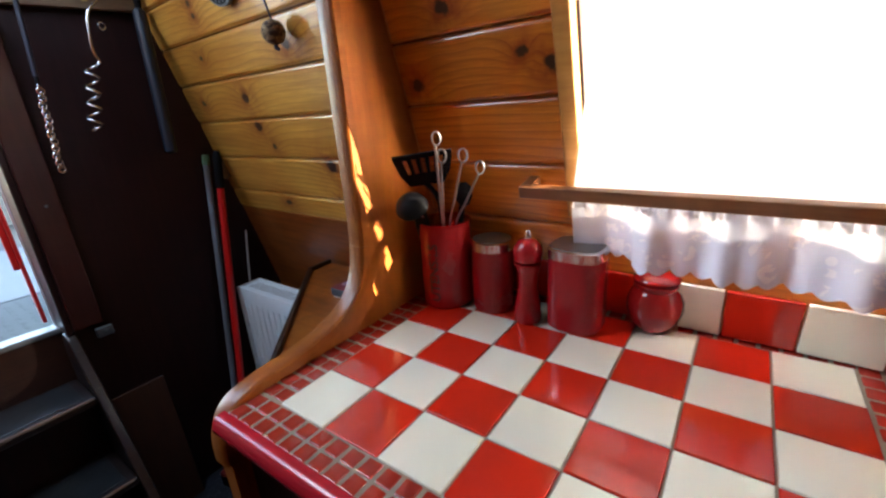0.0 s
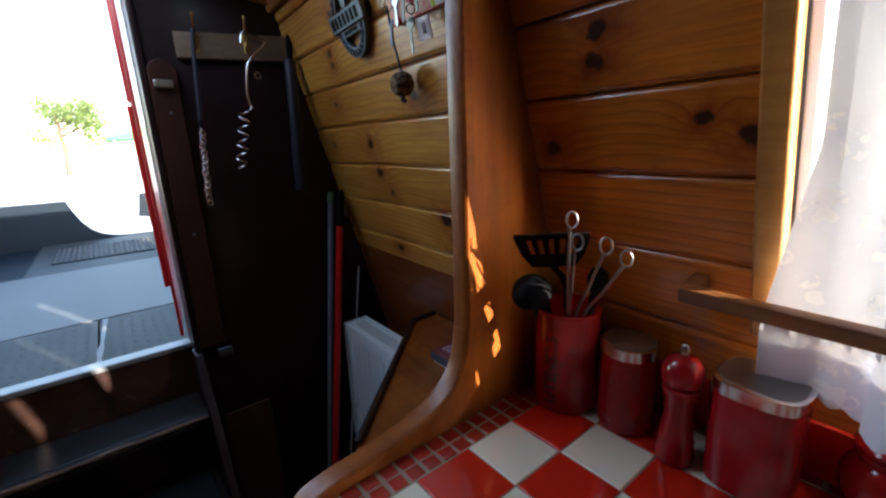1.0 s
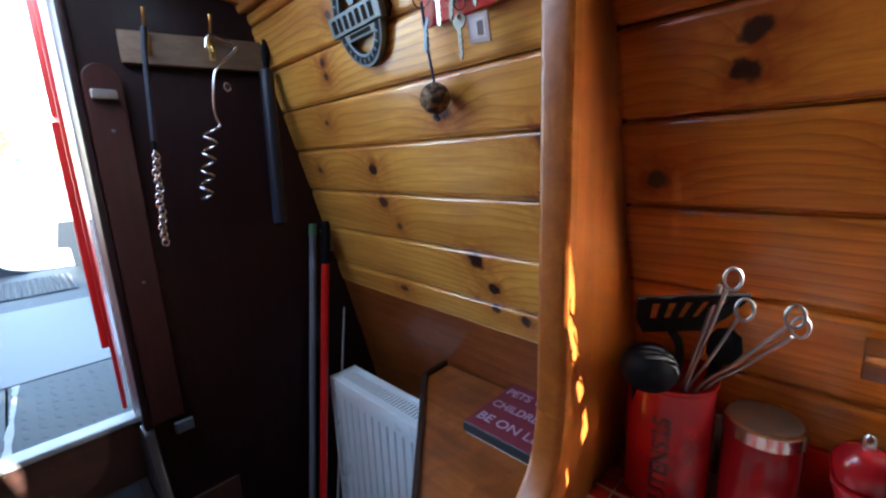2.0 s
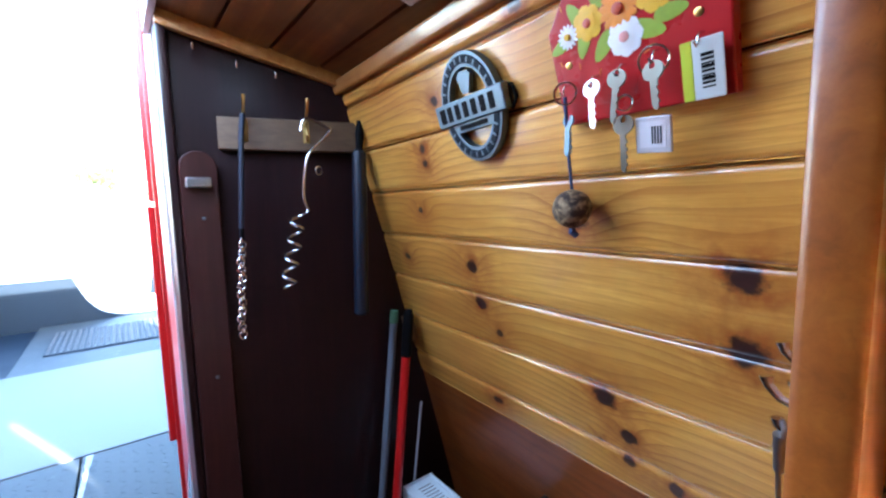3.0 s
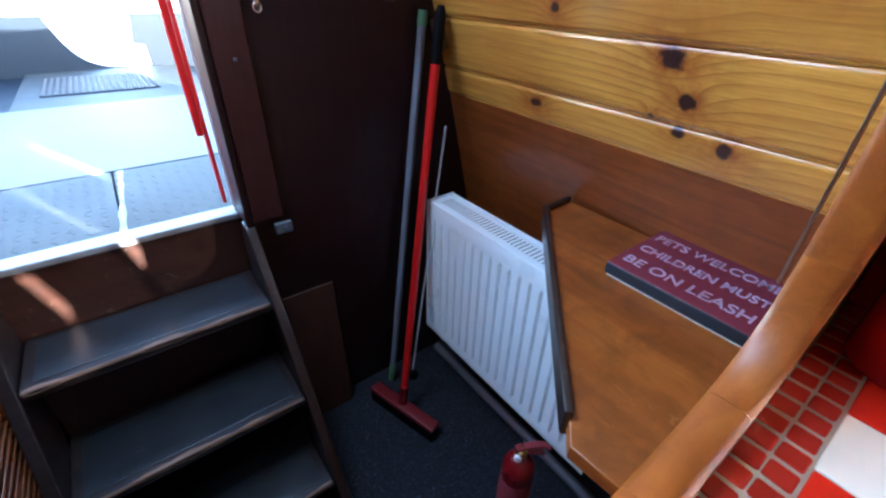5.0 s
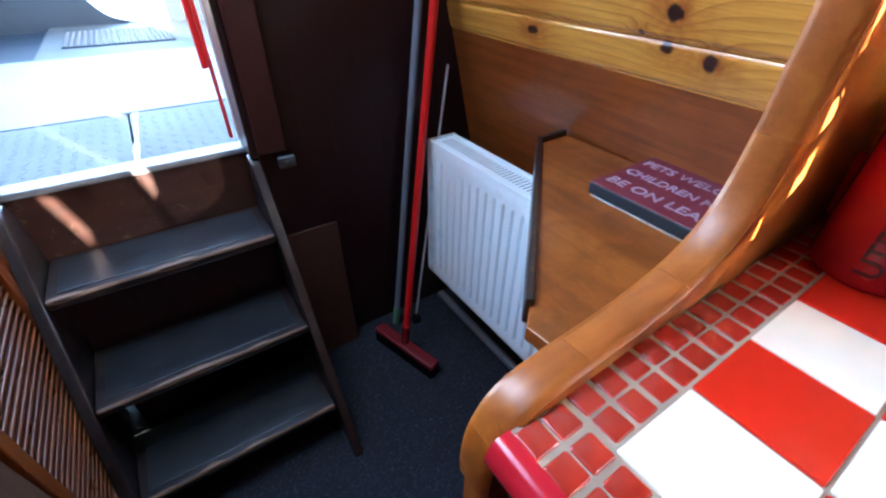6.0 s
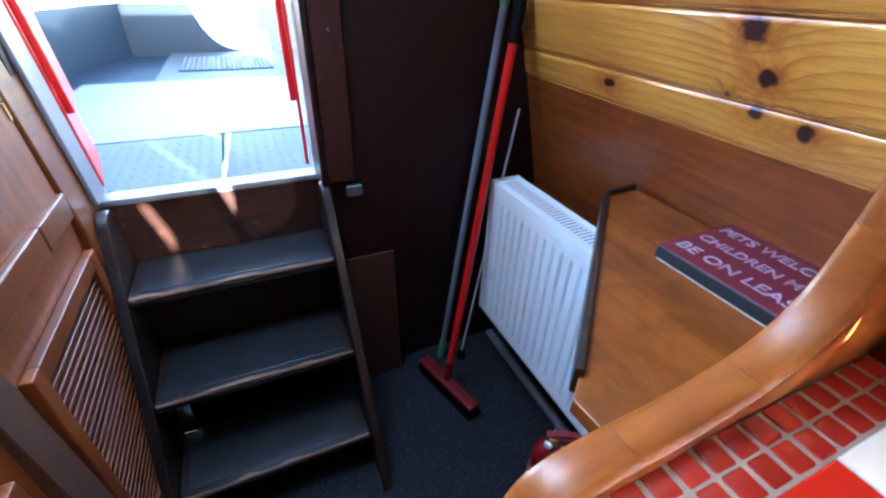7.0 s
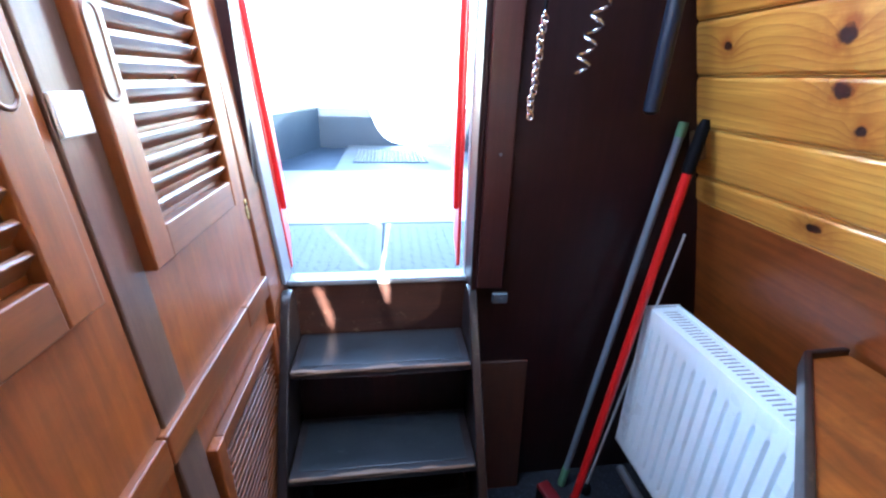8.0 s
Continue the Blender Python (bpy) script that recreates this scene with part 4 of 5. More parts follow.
for (hx, hy, hz), kind, girth in (((0.505, 0.437, 1.286), "tongs", 0.0021), ((0.506, 0.386, 1.258), "whisk", 0.0023), ((0.500, 0.424, 1.258), "skewer", 0.0017), ((0.554, 0.383, 1.232), "masher", 0.0024)):
    u = thing(kind, f"thin steel {kind} with a looped handle in the jar", kind, "cooking utensils")
    top = Vector((hx, hy, hz))
    aim = Vector((hx - UT[0], hy - UT[1], 0)).normalized()
    over = Vector(UT) + aim * 0.044 + Vector((0, 0, 0.165))
    foot = Vector(UT) - aim * 0.030 + Vector((0, 0, 0.004))
    line = smooth_line([tuple(foot), tuple(over), tuple(over.lerp(top, 0.5)), tuple(top)], 4)
    part("shaft", tube(line, girth, 8), UTENSIL_STEEL, u)
    part("loop", tube(ring_points(tuple(top + Vector((-0.003, -0.005, 0.012))), 0.0075, 16, 1.9, 1.5), 0.0017, 8, True), UTENSIL_STEEL, u)
    if kind == "tongs":
        part("shaft", tube([p if k else tuple(foot) for k, p in enumerate((Vector(q) + Vector((0.010, 0.008, 0.0)) * (k / len(line)) for k, q in enumerate(line)))], 0.0026, 8), UTENSIL_STEEL, u)
turner = thing("cooking_spoon", "black plastic cooking spoon in the jar", "spoon", "cooking utensils")
part("handle", tube([(0.615, 0.50, 0.956), (0.606, 0.455, 1.16)], [0.006, 0.007], 8), BLACK, turner)
part("head", turned([(0.004, 0.0), (0.016, 0.012), (0.020, 0.030), (0.014, 0.048), (0.003, 0.054)], 16), BLACK, turner, m=pose(0.606, 0.455, 1.155, 12, -4, 0) @ Matrix.Diagonal((0.5, 1, 1, 1)))
peeler = thing("peeler", "dark peeler with two pink marks in the jar", "peeler", "cooking utensils")
part("handle", boxed((-0.004, -0.018, 0.0), (0.004, 0.018, 0.198), 0.003, 2, pose(0.601, 0.527, 0.965, 0, -13, 0)), BLACK, peeler)
PINK = paint("pink_mark", (0.65, 0.22, 0.25), 0.4)
for k in range(2):
    part("mark", boxed((-0.001, -0.004, -0.004), (0.001, 0.004, 0.004), 0, 1, pose(0.601, 0.527, 0.965, 0, -13, 0) @ pose(-0.0045, -0.007 + 0.014 * k, 0.186)), PINK, peeler)

# ---- wall plaque: an oval ring with a band, on plain shapes only ----
plaque = thing("wall_plaque", "grey cast metal oval wall plaque with a raised band", "plaque")
pm = on_hull(1.054, 1.693, 0.0) @ pose(0, 0, 0, 0, 0, 2)


def oval(rx, ry, n=56):
    return [(rx * math.cos(2 * math.pi * k / n), ry * math.sin(2 * math.pi * k / n)) for k in range(n)]


def ringed(outer, inner, z0, z1):
    bm = bmesh.new()
    n = len(outer)
    vs = [[bm.verts.new((x, y, z)) for x, y in line] for line, z in ((outer, z0), (outer, z1 - 0.001), ([(a * 0.985, b * 0.985) for a, b in outer], z1), ([(a * 1.02, b * 1.02) for a, b in inner], z1), (inner, z1 - 0.001), (inner, z0))]
    for a, b in zip(vs, vs[1:] + vs[:1]):
        for i in range(n):
            bm.faces.new((a[i], a[(i + 1) % n], b[(i + 1) % n], b[i]))
    bmesh.ops.recalc_face_normals(bm, faces=bm.faces)
    return bm


part("ring", ringed(oval(0.070, 0.085), oval(0.048, 0.062), 0.004, 0.018), PEWTER, plaque, m=pm)
part("ring_inset", ringed(oval(0.065, 0.080), oval(0.053, 0.067), 0.016, 0.0195), BULWARK, plaque, "darker recessed track round the ring", m=pm)
for k in range(26):
    a = 2 * math.pi * k / 26
    if abs(math.sin(a)) > 0.32:
        part("raised_bar", boxed((-0.0016, -0.004, 0.018), (0.0016, 0.004, 0.0208), 0.0006, 1, pose(0.059 * math.cos(a), 0.0735 * math.sin(a), 0, 0, 0, math.degrees(a) - 90)), PEWTER, plaque, m=pm)
part("band", boxed((-0.083, -0.019, 0.008), (0.083, 0.019, 0.024), 0.003, 2), PEWTER, plaque, "raised band across the ring", m=pm)
part("band_edge", boxed((-0.052, -0.034, 0.006), (0.052, -0.018, 0.018), 0.002, 2), PEWTER, plaque, m=pm)
for k in range(7):
    w = 0.0075 if k else 0.009
    part("dark_bar", boxed((-0.071 + 0.0204 * k, -0.012, 0.0235), (-0.071 + 0.0204 * k + w * 1.75, 0.012, 0.0255), 0.001, 1), BLACK, plaque, "plain dark raised bar", m=pm)
part("dark_bar", boxed((-0.035, -0.030, 0.0175), (0.035, -0.022, 0.019), 0.0008, 1), BLACK, plaque, "plain dark raised bar", m=pm)
emblem = prism([(-0.012, 0.024), (0.004, 0.022), (0.016, 0.050), (0.010, 0.056), (-0.010, 0.058), (-0.018, 0.050)], 0.006, 0.016, "z", 0.001)
part("emblem", emblem, PEWTER, plaque, "small plain raised shape", m=pm)
part("hanger", tube([(0.068, 0.02, 0.004), (0.085, 0.012, 0.004), (0.090, -0.006, 0.005), (0.078, -0.020, 0.005)], 0.0028, 8), BLACK, plaque, "dark loop behind the plaque", m=pm)

# ---- painted key board ----
keyboard = thing("key_rack", "red painted key rack with roses and daisies, hung with keys", "key rack")
KM = on_hull(0.785, 1.70)


def kp(y, z):
    """Plan of the key rack: along the wall and up it."""
    return (0.785 - y, (z - 1.70) * STRETCH)


KB_T = 0.018
RED_BOARD = paint("red_board_paint", (0.42, 0.008, 0.012), 0.28, 0.4, 0.08, 14)
part("board", prism([kp(*p) for p in [(0.880, 1.637), (0.688, 1.637), (0.686, 1.745), (0.705, 1.785), (0.745, 1.806), (0.785, 1.812), (0.825, 1.800), (0.856, 1.778), (0.884, 1.744)]], 0.0, KB_T, "z", 0.003), RED_BOARD, keyboard, m=KM)
YELLOW = paint("yellow_paint", (0.75, 0.40, 0.012), 0.4, 0, 0.25, 60)
AMBER = paint("amber_paint", (0.72, 0.22, 0.008), 0.4, 0, 0.25, 60)
WHITEP = paint("white_petal_paint", (0.78, 0.72, 0.70), 0.4, 0, 0.12, 60)
ROSE = paint("pink_rose_paint", (0.72, 0.32, 0.30), 0.4, 0, 0.35, 90)
LEAFP = paint("leaf_green_paint", (0.26, 0.34, 0.02), 0.4, 0, 0.35, 60)
HEART = paint("flower_heart_paint", (0.45, 0.05, 0.01), 0.4)


def petals(n, r0, r1, w, lift):
    bm = bmesh.new()
    for k in range(n):
        a = 2 * math.pi * k / n
        d, s = Vector((math.cos(a), math.sin(a), 0)), Vector((-math.sin(a), math.cos(a), 0))
        ring = [d * (r0 + (r1 - r0) * (0.5 - 0.5 * math.cos(t))) + s * w * math.sin(t) for t in [2 * math.pi * q / 8 for q in range(8)]]
        vs = [bm.verts.new(v + Vector((0, 0, lift + 0.0002 * (k % 2)))) for v in ring]
        bm.faces.new(vs)
        mid = bm.verts.new(d * (r0 + r1) / 2 + Vector((0, 0, lift + 0.0009)))
        for q in range(8):
            bm.faces.new((vs[q], vs[(q + 1) % 8], mid))
    bmesh.ops.recalc_face_normals(bm, faces=bm.faces)
    return bm


def flower(y, z, r, n, petal, heart, width, layers=1):
    r *= 1.25
    m = KM @ Matrix.Translation((*kp(y, z), KB_T))
    fl = part("flower", petals(n, r * 0.15, r, width * r, 0.0012), petal, keyboard, m=m)
    if layers > 1:
        part("inner_petals", petals(max(5, n - 2), 0.0, r * 0.62, width * r * 0.8, 0.0026), petal, fl)
    part("heart", turned([(r * 0.26, 0.001), (r * 0.26, 0.0042), (r * 0.12, 0.005)], 12), heart, fl)


def leaf(y, z, r, turn):
    bm = bmesh.new()
    ring = [bm.verts.new((r * math.cos(t), r * 0.48 * math.sin(t) * (1 - 0.25 * math.cos(t)), 0.0006)) for t in [2 * math.pi * q / 12 for q in range(12)]]
    top = bm.verts.new((0, 0, 0.0011))
    for q in range(12):
        bm.faces.new((ring[q], ring[(q + 1) % 12], top))
    part("leaf", bm, LEAFP, keyboard, m=KM @ Matrix.Translation((*kp(y, z), KB_T)) @ pose(0, 0, 0, 0, 0, turn))


for y, z, r, turn in [(0.868, 1.726, 0.011, 200), (0.842, 1.752, 0.013, 120), (0.836, 1.722, 0.013, 250), (0.812, 1.712, 0.014, 230), (0.762, 1.714, 0.015, -20), (0.738, 1.722, 0.013, 0), (0.715, 1.752, 0.014, 30), (0.760, 1.768, 0.014, 80), (0.815, 1.765, 0.013, 110), (0.735, 1.775, 0.012, 60)]:
    leaf(y, z, r * 1.3, turn)
flower(0.855, 1.734, 0.0115, 14, WHITEP, YELLOW, 0.16)
flower(0.827, 1.740, 0.0155, 7, YELLOW, HEART, 0.42, 2)
flower(0.790, 1.742, 0.0185, 13, AMBER, HEART, 0.2)
flower(0.786, 1.714, 0.0165, 8, WHITEP, ROSE, 0.4, 2)
flower(0.752, 1.745, 0.0165, 7, YELLOW, HEART, 0.42, 2)
flower(0.793, 1.778, 0.0165, 8, WHITEP, ROSE, 0.4, 2)
flower(0.728, 1.765, 0.0135, 14, WHITEP, YELLOW, 0.16)
for y, z in [(0.870, 1.708), (0.845, 1.700), (0.82, 1.688), (0.765, 1.694), (0.722, 1.730), (0.86, 1.765)]:
    part("brush_stroke", boxed((-0.0035, -0.0007, 0), (0.0035, 0.0007, 0.0006), 0.0003, 1), AMBER, keyboard, m=KM @ Matrix.Translation((*kp(y, z), KB_T)) @ pose(0, 0, 0, 0, 0, 50 + 900 * (y - 0.8)))
for y, z in [(0.860, 1.7045), (0.714, 1.7125)]:
    part("screw", turned([(0.0042, 0.0), (0.0042, 0.001), (0.002, 0.0018)], 14), BRASS, keyboard, m=KM @ Matrix.Translation((*kp(y, z), KB_T)))
HOOKS = [(0.863, 1.684), (0.824, 1.685), (0.790, 1.688), (0.753, 1.692), (0.711, 1.695)]
for y, z in HOOKS:
    part("cup_hook", tube([(0, 0, 0), (0, 0, 0.010), (0, -0.004, 0.014), (0, -0.009, 0.014), (0, -0.011, 0.018), (0, -0.007, 0.022)], 0.0013, 8), CHROME, keyboard, m=KM @ Matrix.Translation((*kp(y, z), KB_T)))
STEELKEY = metal("key_steel", (0.11, 0.10, 0.08), 0.3)
PALEKEY = metal("bright_key", (0.70, 0.70, 0.71), 0.35)


def key(y, z, length, material, label, lean=0.0, out=0.032, bow=0.011):
    """A flat key hanging by its bow: disc with a hole, shank and cut teeth."""
    k = thing("key", label, "key", "keys on the rack")
    m = KM @ Matrix.Translation((*kp(y, z), out)) @ pose(0, 0, 0, -15, 0, lean)
    n = 22
    outer = [(bow * math.cos(2 * math.pi * i / n), -bow + bow * 0.9 * math.sin(2 * math.pi * i / n)) for i in range(n)]
    hole = [(0.0032 * math.cos(2 * math.pi * i / n), -bow * 0.5 + 0.0032 * math.sin(2 * math.pi * i / n)) for i in range(n)]
    part("bow", ringed(outer, hole, -0.0011, 0.0011), material, k, m=m)
    shank = [(-0.0042, -bow * 1.7), (-0.0042, -length + 0.004), (0.0, -length)]
    y2 = -length + 0.003
    i = 0
    while y2 < -bow * 2.2:
        shank += [(0.0038 if i % 2 else 0.0022, y2), (0.0036 if i % 2 else 0.0018, y2 + 0.003)]
        y2 += 0.0042
        i += 1
    shank += [(0.0042, -bow * 1.7)]
    part("shank", prism(shank, -0.001, 0.001, "z"), material, k, m=m)
    return k


def key_ring(y, z, r, out=0.030):
    k = thing("key_ring", "small steel split ring on the key rack", "key ring", "keys on the rack")
    part("ring", tube([(r * math.cos(a), -r + r * math.sin(a), 0.0) for a in [2 * math.pi * q / 20 for q in range(20)]], 0.0013, 6, True), CHROME, k, m=KM @ Matrix.Translation((*kp(y, z), out)) @ pose(0, 0, 0, 0, 35, 0))


key(0.824, 1.683, 0.056, PALEKEY, "bright silver key hanging on the rack", 4)
key(0.790, 1.686, 0.058, STEELKEY, "worn steel key hanging on the rack", -4, 0.034)
key(0.789, 1.640, 0.064, STEELKEY, "long steel key hanging below another", 3, 0.036, 0.012)
key(0.752, 1.684, 0.050, STEELKEY, "steel key on a split ring", 8, 0.036)
key(0.864, 1.652, 0.052, PEWTER, "small dark key beside the cork float", -3, 0.028, 0.008)
key(0.868, 1.650, 0.048, PEWTER, "small dark key beside the cork float", 5, 0.026, 0.007)
key_ring(0.863, 1.688, 0.013)
key_ring(0.753, 1.697, 0.014)
key_ring(0.789, 1.658, 0.008)
tag = thing("key_tag", "white and lime plastic key tag with a dark bar block", "key tag")
tm = KM @ Matrix.Translation((*kp(0.712, 1.690), 0.030))
part("card", boxed((-0.006, -0.054, -0.001), (0.021, 0.0, 0.001), 0.001, 1), paint("off_white_card", (0.52, 0.52, 0.50), 0.45), tag, m=tm)
part("edge", boxed((-0.016, -0.054, -0.0012), (-0.0055, 0.0, 0.0014), 0.001, 1), paint("lime_plastic", (0.50, 0.55, 0.03), 0.4), tag, "lime green edge", m=tm)
for q in range(9):
    part("bar", boxed((0.002, -0.044 + 0.0035 * q, 0.001), (0.013, -0.0425 + 0.0035 * q + 0.0008 * (q % 3), 0.0016)), BLACK, tag, m=tm)
fob = thing("key_fob", "clear plastic key fob with a pale paper label", "key fob")
fm = KM @ Matrix.Translation((*kp(0.758, 1.632), 0.034)) @ pose(0, 0, 0, 0, 0, -4)
part("case", boxed((-0.019, -0.038, -0.002), (0.019, 0.0, 0.002), 0.0015, 2), paint("cloudy_plastic", (0.55, 0.50, 0.50), 0.15, 0.3), fob, m=fm)
part("paper", boxed((-0.014, -0.032, 0.002), (0.014, -0.005, 0.0026)), paint("label_paper", (0.60, 0.55, 0.56), 0.6), fob, m=fm)
for q in range(4):
    part("writing_bar", boxed((-0.001 + 0.003 * q, -0.028, 0.0026), (0.0005 + 0.003 * q, -0.010, 0.003)), BULWARK, fob, m=fm)
cork = thing("cork_float", "brown cork ball key float on a blue cord", "key float")
cn = Nodes("cork", 0.85)
vor = cn.add("TexVoronoi", Vector=cn.place(), Scale=170.0)
CORK = cn.finish(cn.mix(cn.ramp(cn.noise(95, 3), [(0.4, (0, 0, 0)), (0.6, (1, 1, 1))]), (0.035, 0.018, 0.010), cn.mix(vor, (0.12, 0.07, 0.035), (0.38, 0.25, 0.13))), cn.noise(220, 3), 0.002)
cc = on_hull(0.877, 1.536, 0.034).translation
ball = bmesh.new()
bmesh.ops.create_icosphere(ball, subdivisions=4, radius=0.0255)
for v in ball.verts:
    v.co *= 1 + 0.02 * noise.noise(v.co * 90)
    v.co += cc
part("ball", ball, CORK, cork)
CORD = paint("navy_cord", (0.025, 0.045, 0.12), 0.8, 0, 0.3, 200)
part("cord", tube([on_hull(0.864, 1.672, 0.030).translation, cc.lerp(on_hull(0.864, 1.672, 0.030).translation, 0.5), cc + Vector((0, 0, 0.024))], 0.0022, 8), CORD, cork, "navy blue cord")
part("knot", tube([cc + Vector((0, 0, -0.024)), cc + Vector((-0.002, -0.002, -0.030)), cc + Vector((0.003, -0.006, -0.036))], [0.004, 0.0055, 0.004], 8), CORD, cork, "blue cord knot")

# ---- bulkhead: hook rack, dog leads, strip and latches ----
rack = thing("hook_rack", "short pale wooden hook rail with brass hooks", "hook rack")
RF = BULK - 0.024
part("rail", boxed((0.255, RF, 1.670), (0.575, BULK - 0.001, 1.742), 0.003), wood("dull_oak", (0.10, 0.055, 0.028), (0.15, 0.085, 0.042), (0.20, 0.12, 0.06), "x", 0.5, 0.05), rack)
for x in (0.310, 0.442, 0.566):
    hook = part("hook", tube([(x, RF + 0.002, 1.700), (x, RF - 0.012, 1.694), (x, RF - 0.024, 1.704), (x, RF - 0.022, 1.716)], 0.003, 10), BRASS, rack)
    part("upper_prong", tube([(x, RF + 0.001, 1.728), (x, RF - 0.016, 1.742), (x + 0.003, RF - 0.030, 1.768), (x + 0.004, RF - 0.030, 1.784)], [0.003, 0.003, 0.003, 0.004], 10), BRASS, hook)
    part("plate", boxed((x - 0.007, RF - 0.002, 1.688), (x + 0.007, RF, 1.738), 0.001, 1), BRASS, hook)
NAVY = paint("navy_webbing", (0.009, 0.013, 0.028), 0.6, 0, 0.3, 120)
lead = thing("dog_lead", "dark leather dog lead ending in a steel chain", "dog lead")
part("strap", tube([(0.309, RF - 0.020, 1.745), (0.304, RF - 0.030, 1.70), (0.298, RF - 0.034, 1.60), (0.291, RF - 0.036, 1.495)], 0.006, 8), NAVY, lead)
part("clip", tube([(0.291, RF - 0.036, 1.497), (0.290, RF - 0.037, 1.470)], 0.005, 8), BLACK, lead)
for q in range(24):
    z = 1.468 - 0.0092 * q
    c = (0.290 - 0.013 * q / 24 + 0.002 * math.sin(q * 0.9), RF - 0.040 + 0.003 * math.cos(q * 1.7), z)
    part("chain_link", tube(ring_points(c, 0.0074, 10, 0.3 if q % 2 else 1.5, 1.15), 0.0020, 6, True), CHROME, lead)
stake = thing("tether_stake", "steel corkscrew dog tether stake hanging on a hook", "tether stake")
pts = [(0.428, RF - 0.026, 1.712), (0.440, RF - 0.026, 1.742), (0.485, RF - 0.030, 1.722), (0.492, RF - 0.030, 1.712), (0.462, RF - 0.032, 1.682), (0.440, RF - 0.034, 1.655), (0.430, RF - 0.036, 1.61), (0.426, RF - 0.038, 1.56), (0.434, RF - 0.040, 1.53)]
part("shaft", tube(smooth_line(pts, 4), 0.0036, 8), CHROME, stake)
coil = []
for q in range(75):
    a = 2 * math.pi * q / 17
    coil.append((0.414 - 0.036 * q / 75 + 0.016 * math.cos(a), RF - 0.040 + 0.016 * math.sin(a) * 0.9, 1.527 - 0.178 * q / 75))
part("coil", tube([pts[-1]] + coil, 0.0038, 8), CHROME, stake)
part("ring", tube(ring_points((0.462, RF - 0.036, 1.622), 0.009, 14, 0.6), 0.0018, 6, True), CHROME, stake)
tubeb = thing("walking_stick_cover", "navy blue padded tube hanging from a hook by a strap", "tube")
part("strap", tube([(0.566, RF - 0.024, 1.74), (0.562, RF - 0.030, 1.71), (0.559, RF - 0.032, 1.668)], [0.009, 0.011, 0.008], 8), BLACK, tubeb)
part("tube", tube([(0.559, RF - 0.034, 1.672), (0.558, RF - 0.034, 1.664), (0.552, RF - 0.036, 1.46), (0.546, RF - 0.038, 1.276), (0.546, RF - 0.038, 1.270)], [0.010, 0.017, 0.0175, 0.0175, 0.010], 14), paint("navy_foam", (0.004, 0.010, 0.022), 0.45, 0, 0.2, 40), tubeb)
turned_rack = Matrix.Translation((0.255, 1.610, 0)) @ pose(0, 0, 0, 0, 0, -15.5) @ Matrix.Translation((-0.255, -1.610, 0))
for hung in (rack, lead, stake, tubeb):
    hung.matrix_basis = turned_rack
strip = thing("door_strip", "dark red-brown wooden strip with a rounded top beside the doorway", "strip", kind="structure")
cap = [(0.169 + 0.036 + 0.036 * math.cos(a), 1.628 + 0.036 * math.sin(a)) for a in [math.pi * q / 12 for q in range(13)]]
part("board", prism(cap + [(0.169, 0.785), (0.241, 0.785)], BULK - 0.030, BULK - 0.001, "y", 0.003), STRIP, strip)
for z in (1.519, 1.161):
    part("screw", turned([(0.004, 0), (0.004, 0.001), (0.002, 0.002)], 12), PEWTER, strip, m=pose(0.208, BULK - 0.030, z, 90, 0, 0))
bolt = thing("door_catch", "small worn chrome catch on the wooden strip", "catch")
part("plate", boxed((0.178, BULK - 0.048, 1.585), (0.226, BULK - 0.031, 1.607), 0.004, 3), UTENSIL_STEEL, bolt)
catch2 = thing("door_catch", "worn pale metal plate at the foot of the strip", "catch")
part("plate", boxed((0.212, BULK - 0.046, 0.742), (0.256, BULK - 0.031, 0.774), 0.004, 2), PEWTER, catch2)
part("screw", turned([(0.006, 0), (0.006, 0.0015), (0.003, 0.003)], 12), PEWTER, catch2, m=pose(0.234, BULK - 0.046, 0.758, 90, 0, 0))
for x, z in ((0.215, 1.895), (0.296, 1.868), (0.372, 1.851)):
    h = thing("cup_hook", "small chrome cup hook screwed into the bulkhead", "hook", "hooks on the bulkhead")
    by = panel_y(x, z)
    part("hook", tube([(x, by, z), (x, by - 0.014, z), (x, by - 0.022, z - 0.008), (x, by - 0.018, z - 0.017), (x, by - 0.010, z - 0.016)], 0.0022, 8), CHROME, h)
board = thing("loose_board", "thin brown plywood board leaning on the dark bulkhead", "board")
part("board", boxed((0.196, 0, 0), (0.352, 0.010, 0.512), 0.002, 1, pose(0, BULK - 0.052, 0.0015, -4.6, 0, 0)), wood("loose_ply", (0.030, 0.010, 0.005), (0.045, 0.015, 0.007), (0.065, 0.022, 0.010), "z", 0.45, 0.1), board)

# ---- brooms in the corner ----
BROOM_RED = paint("broom_red_plastic", (0.13, 0.004, 0.007), 0.4, 0.1, 0.15)
broom = thing("broom", "red-handled broom with dark bristles leaning in the corner", "broom")
b0, b1 = Vector((0.466, 1.392, 0.065)), Vector((0.652, 1.462, 1.262))
part("handle", tube([b0, b0.lerp(b1, 0.5), b0.lerp(b1, 0.90)], 0.0118, 12), RED_PAINT, broom)
part("grip", tube([b0.lerp(b1, 0.895), b0.lerp(b1, 0.90), b0.lerp(b1, 0.985), b1], [0.011, 0.0145, 0.0145, 0.008], 12), BLACK, broom, "black plastic grip")
ha, hb = Vector((0.424, 1.518, 0.0)), Vector((0.502, 1.246, 0.0))
hm = Matrix.Translation((ha + hb) / 2) @ pose(0, 0, 0, 0, 0, math.degrees(math.atan2(hb.y - ha.y, hb.x - ha.x)))
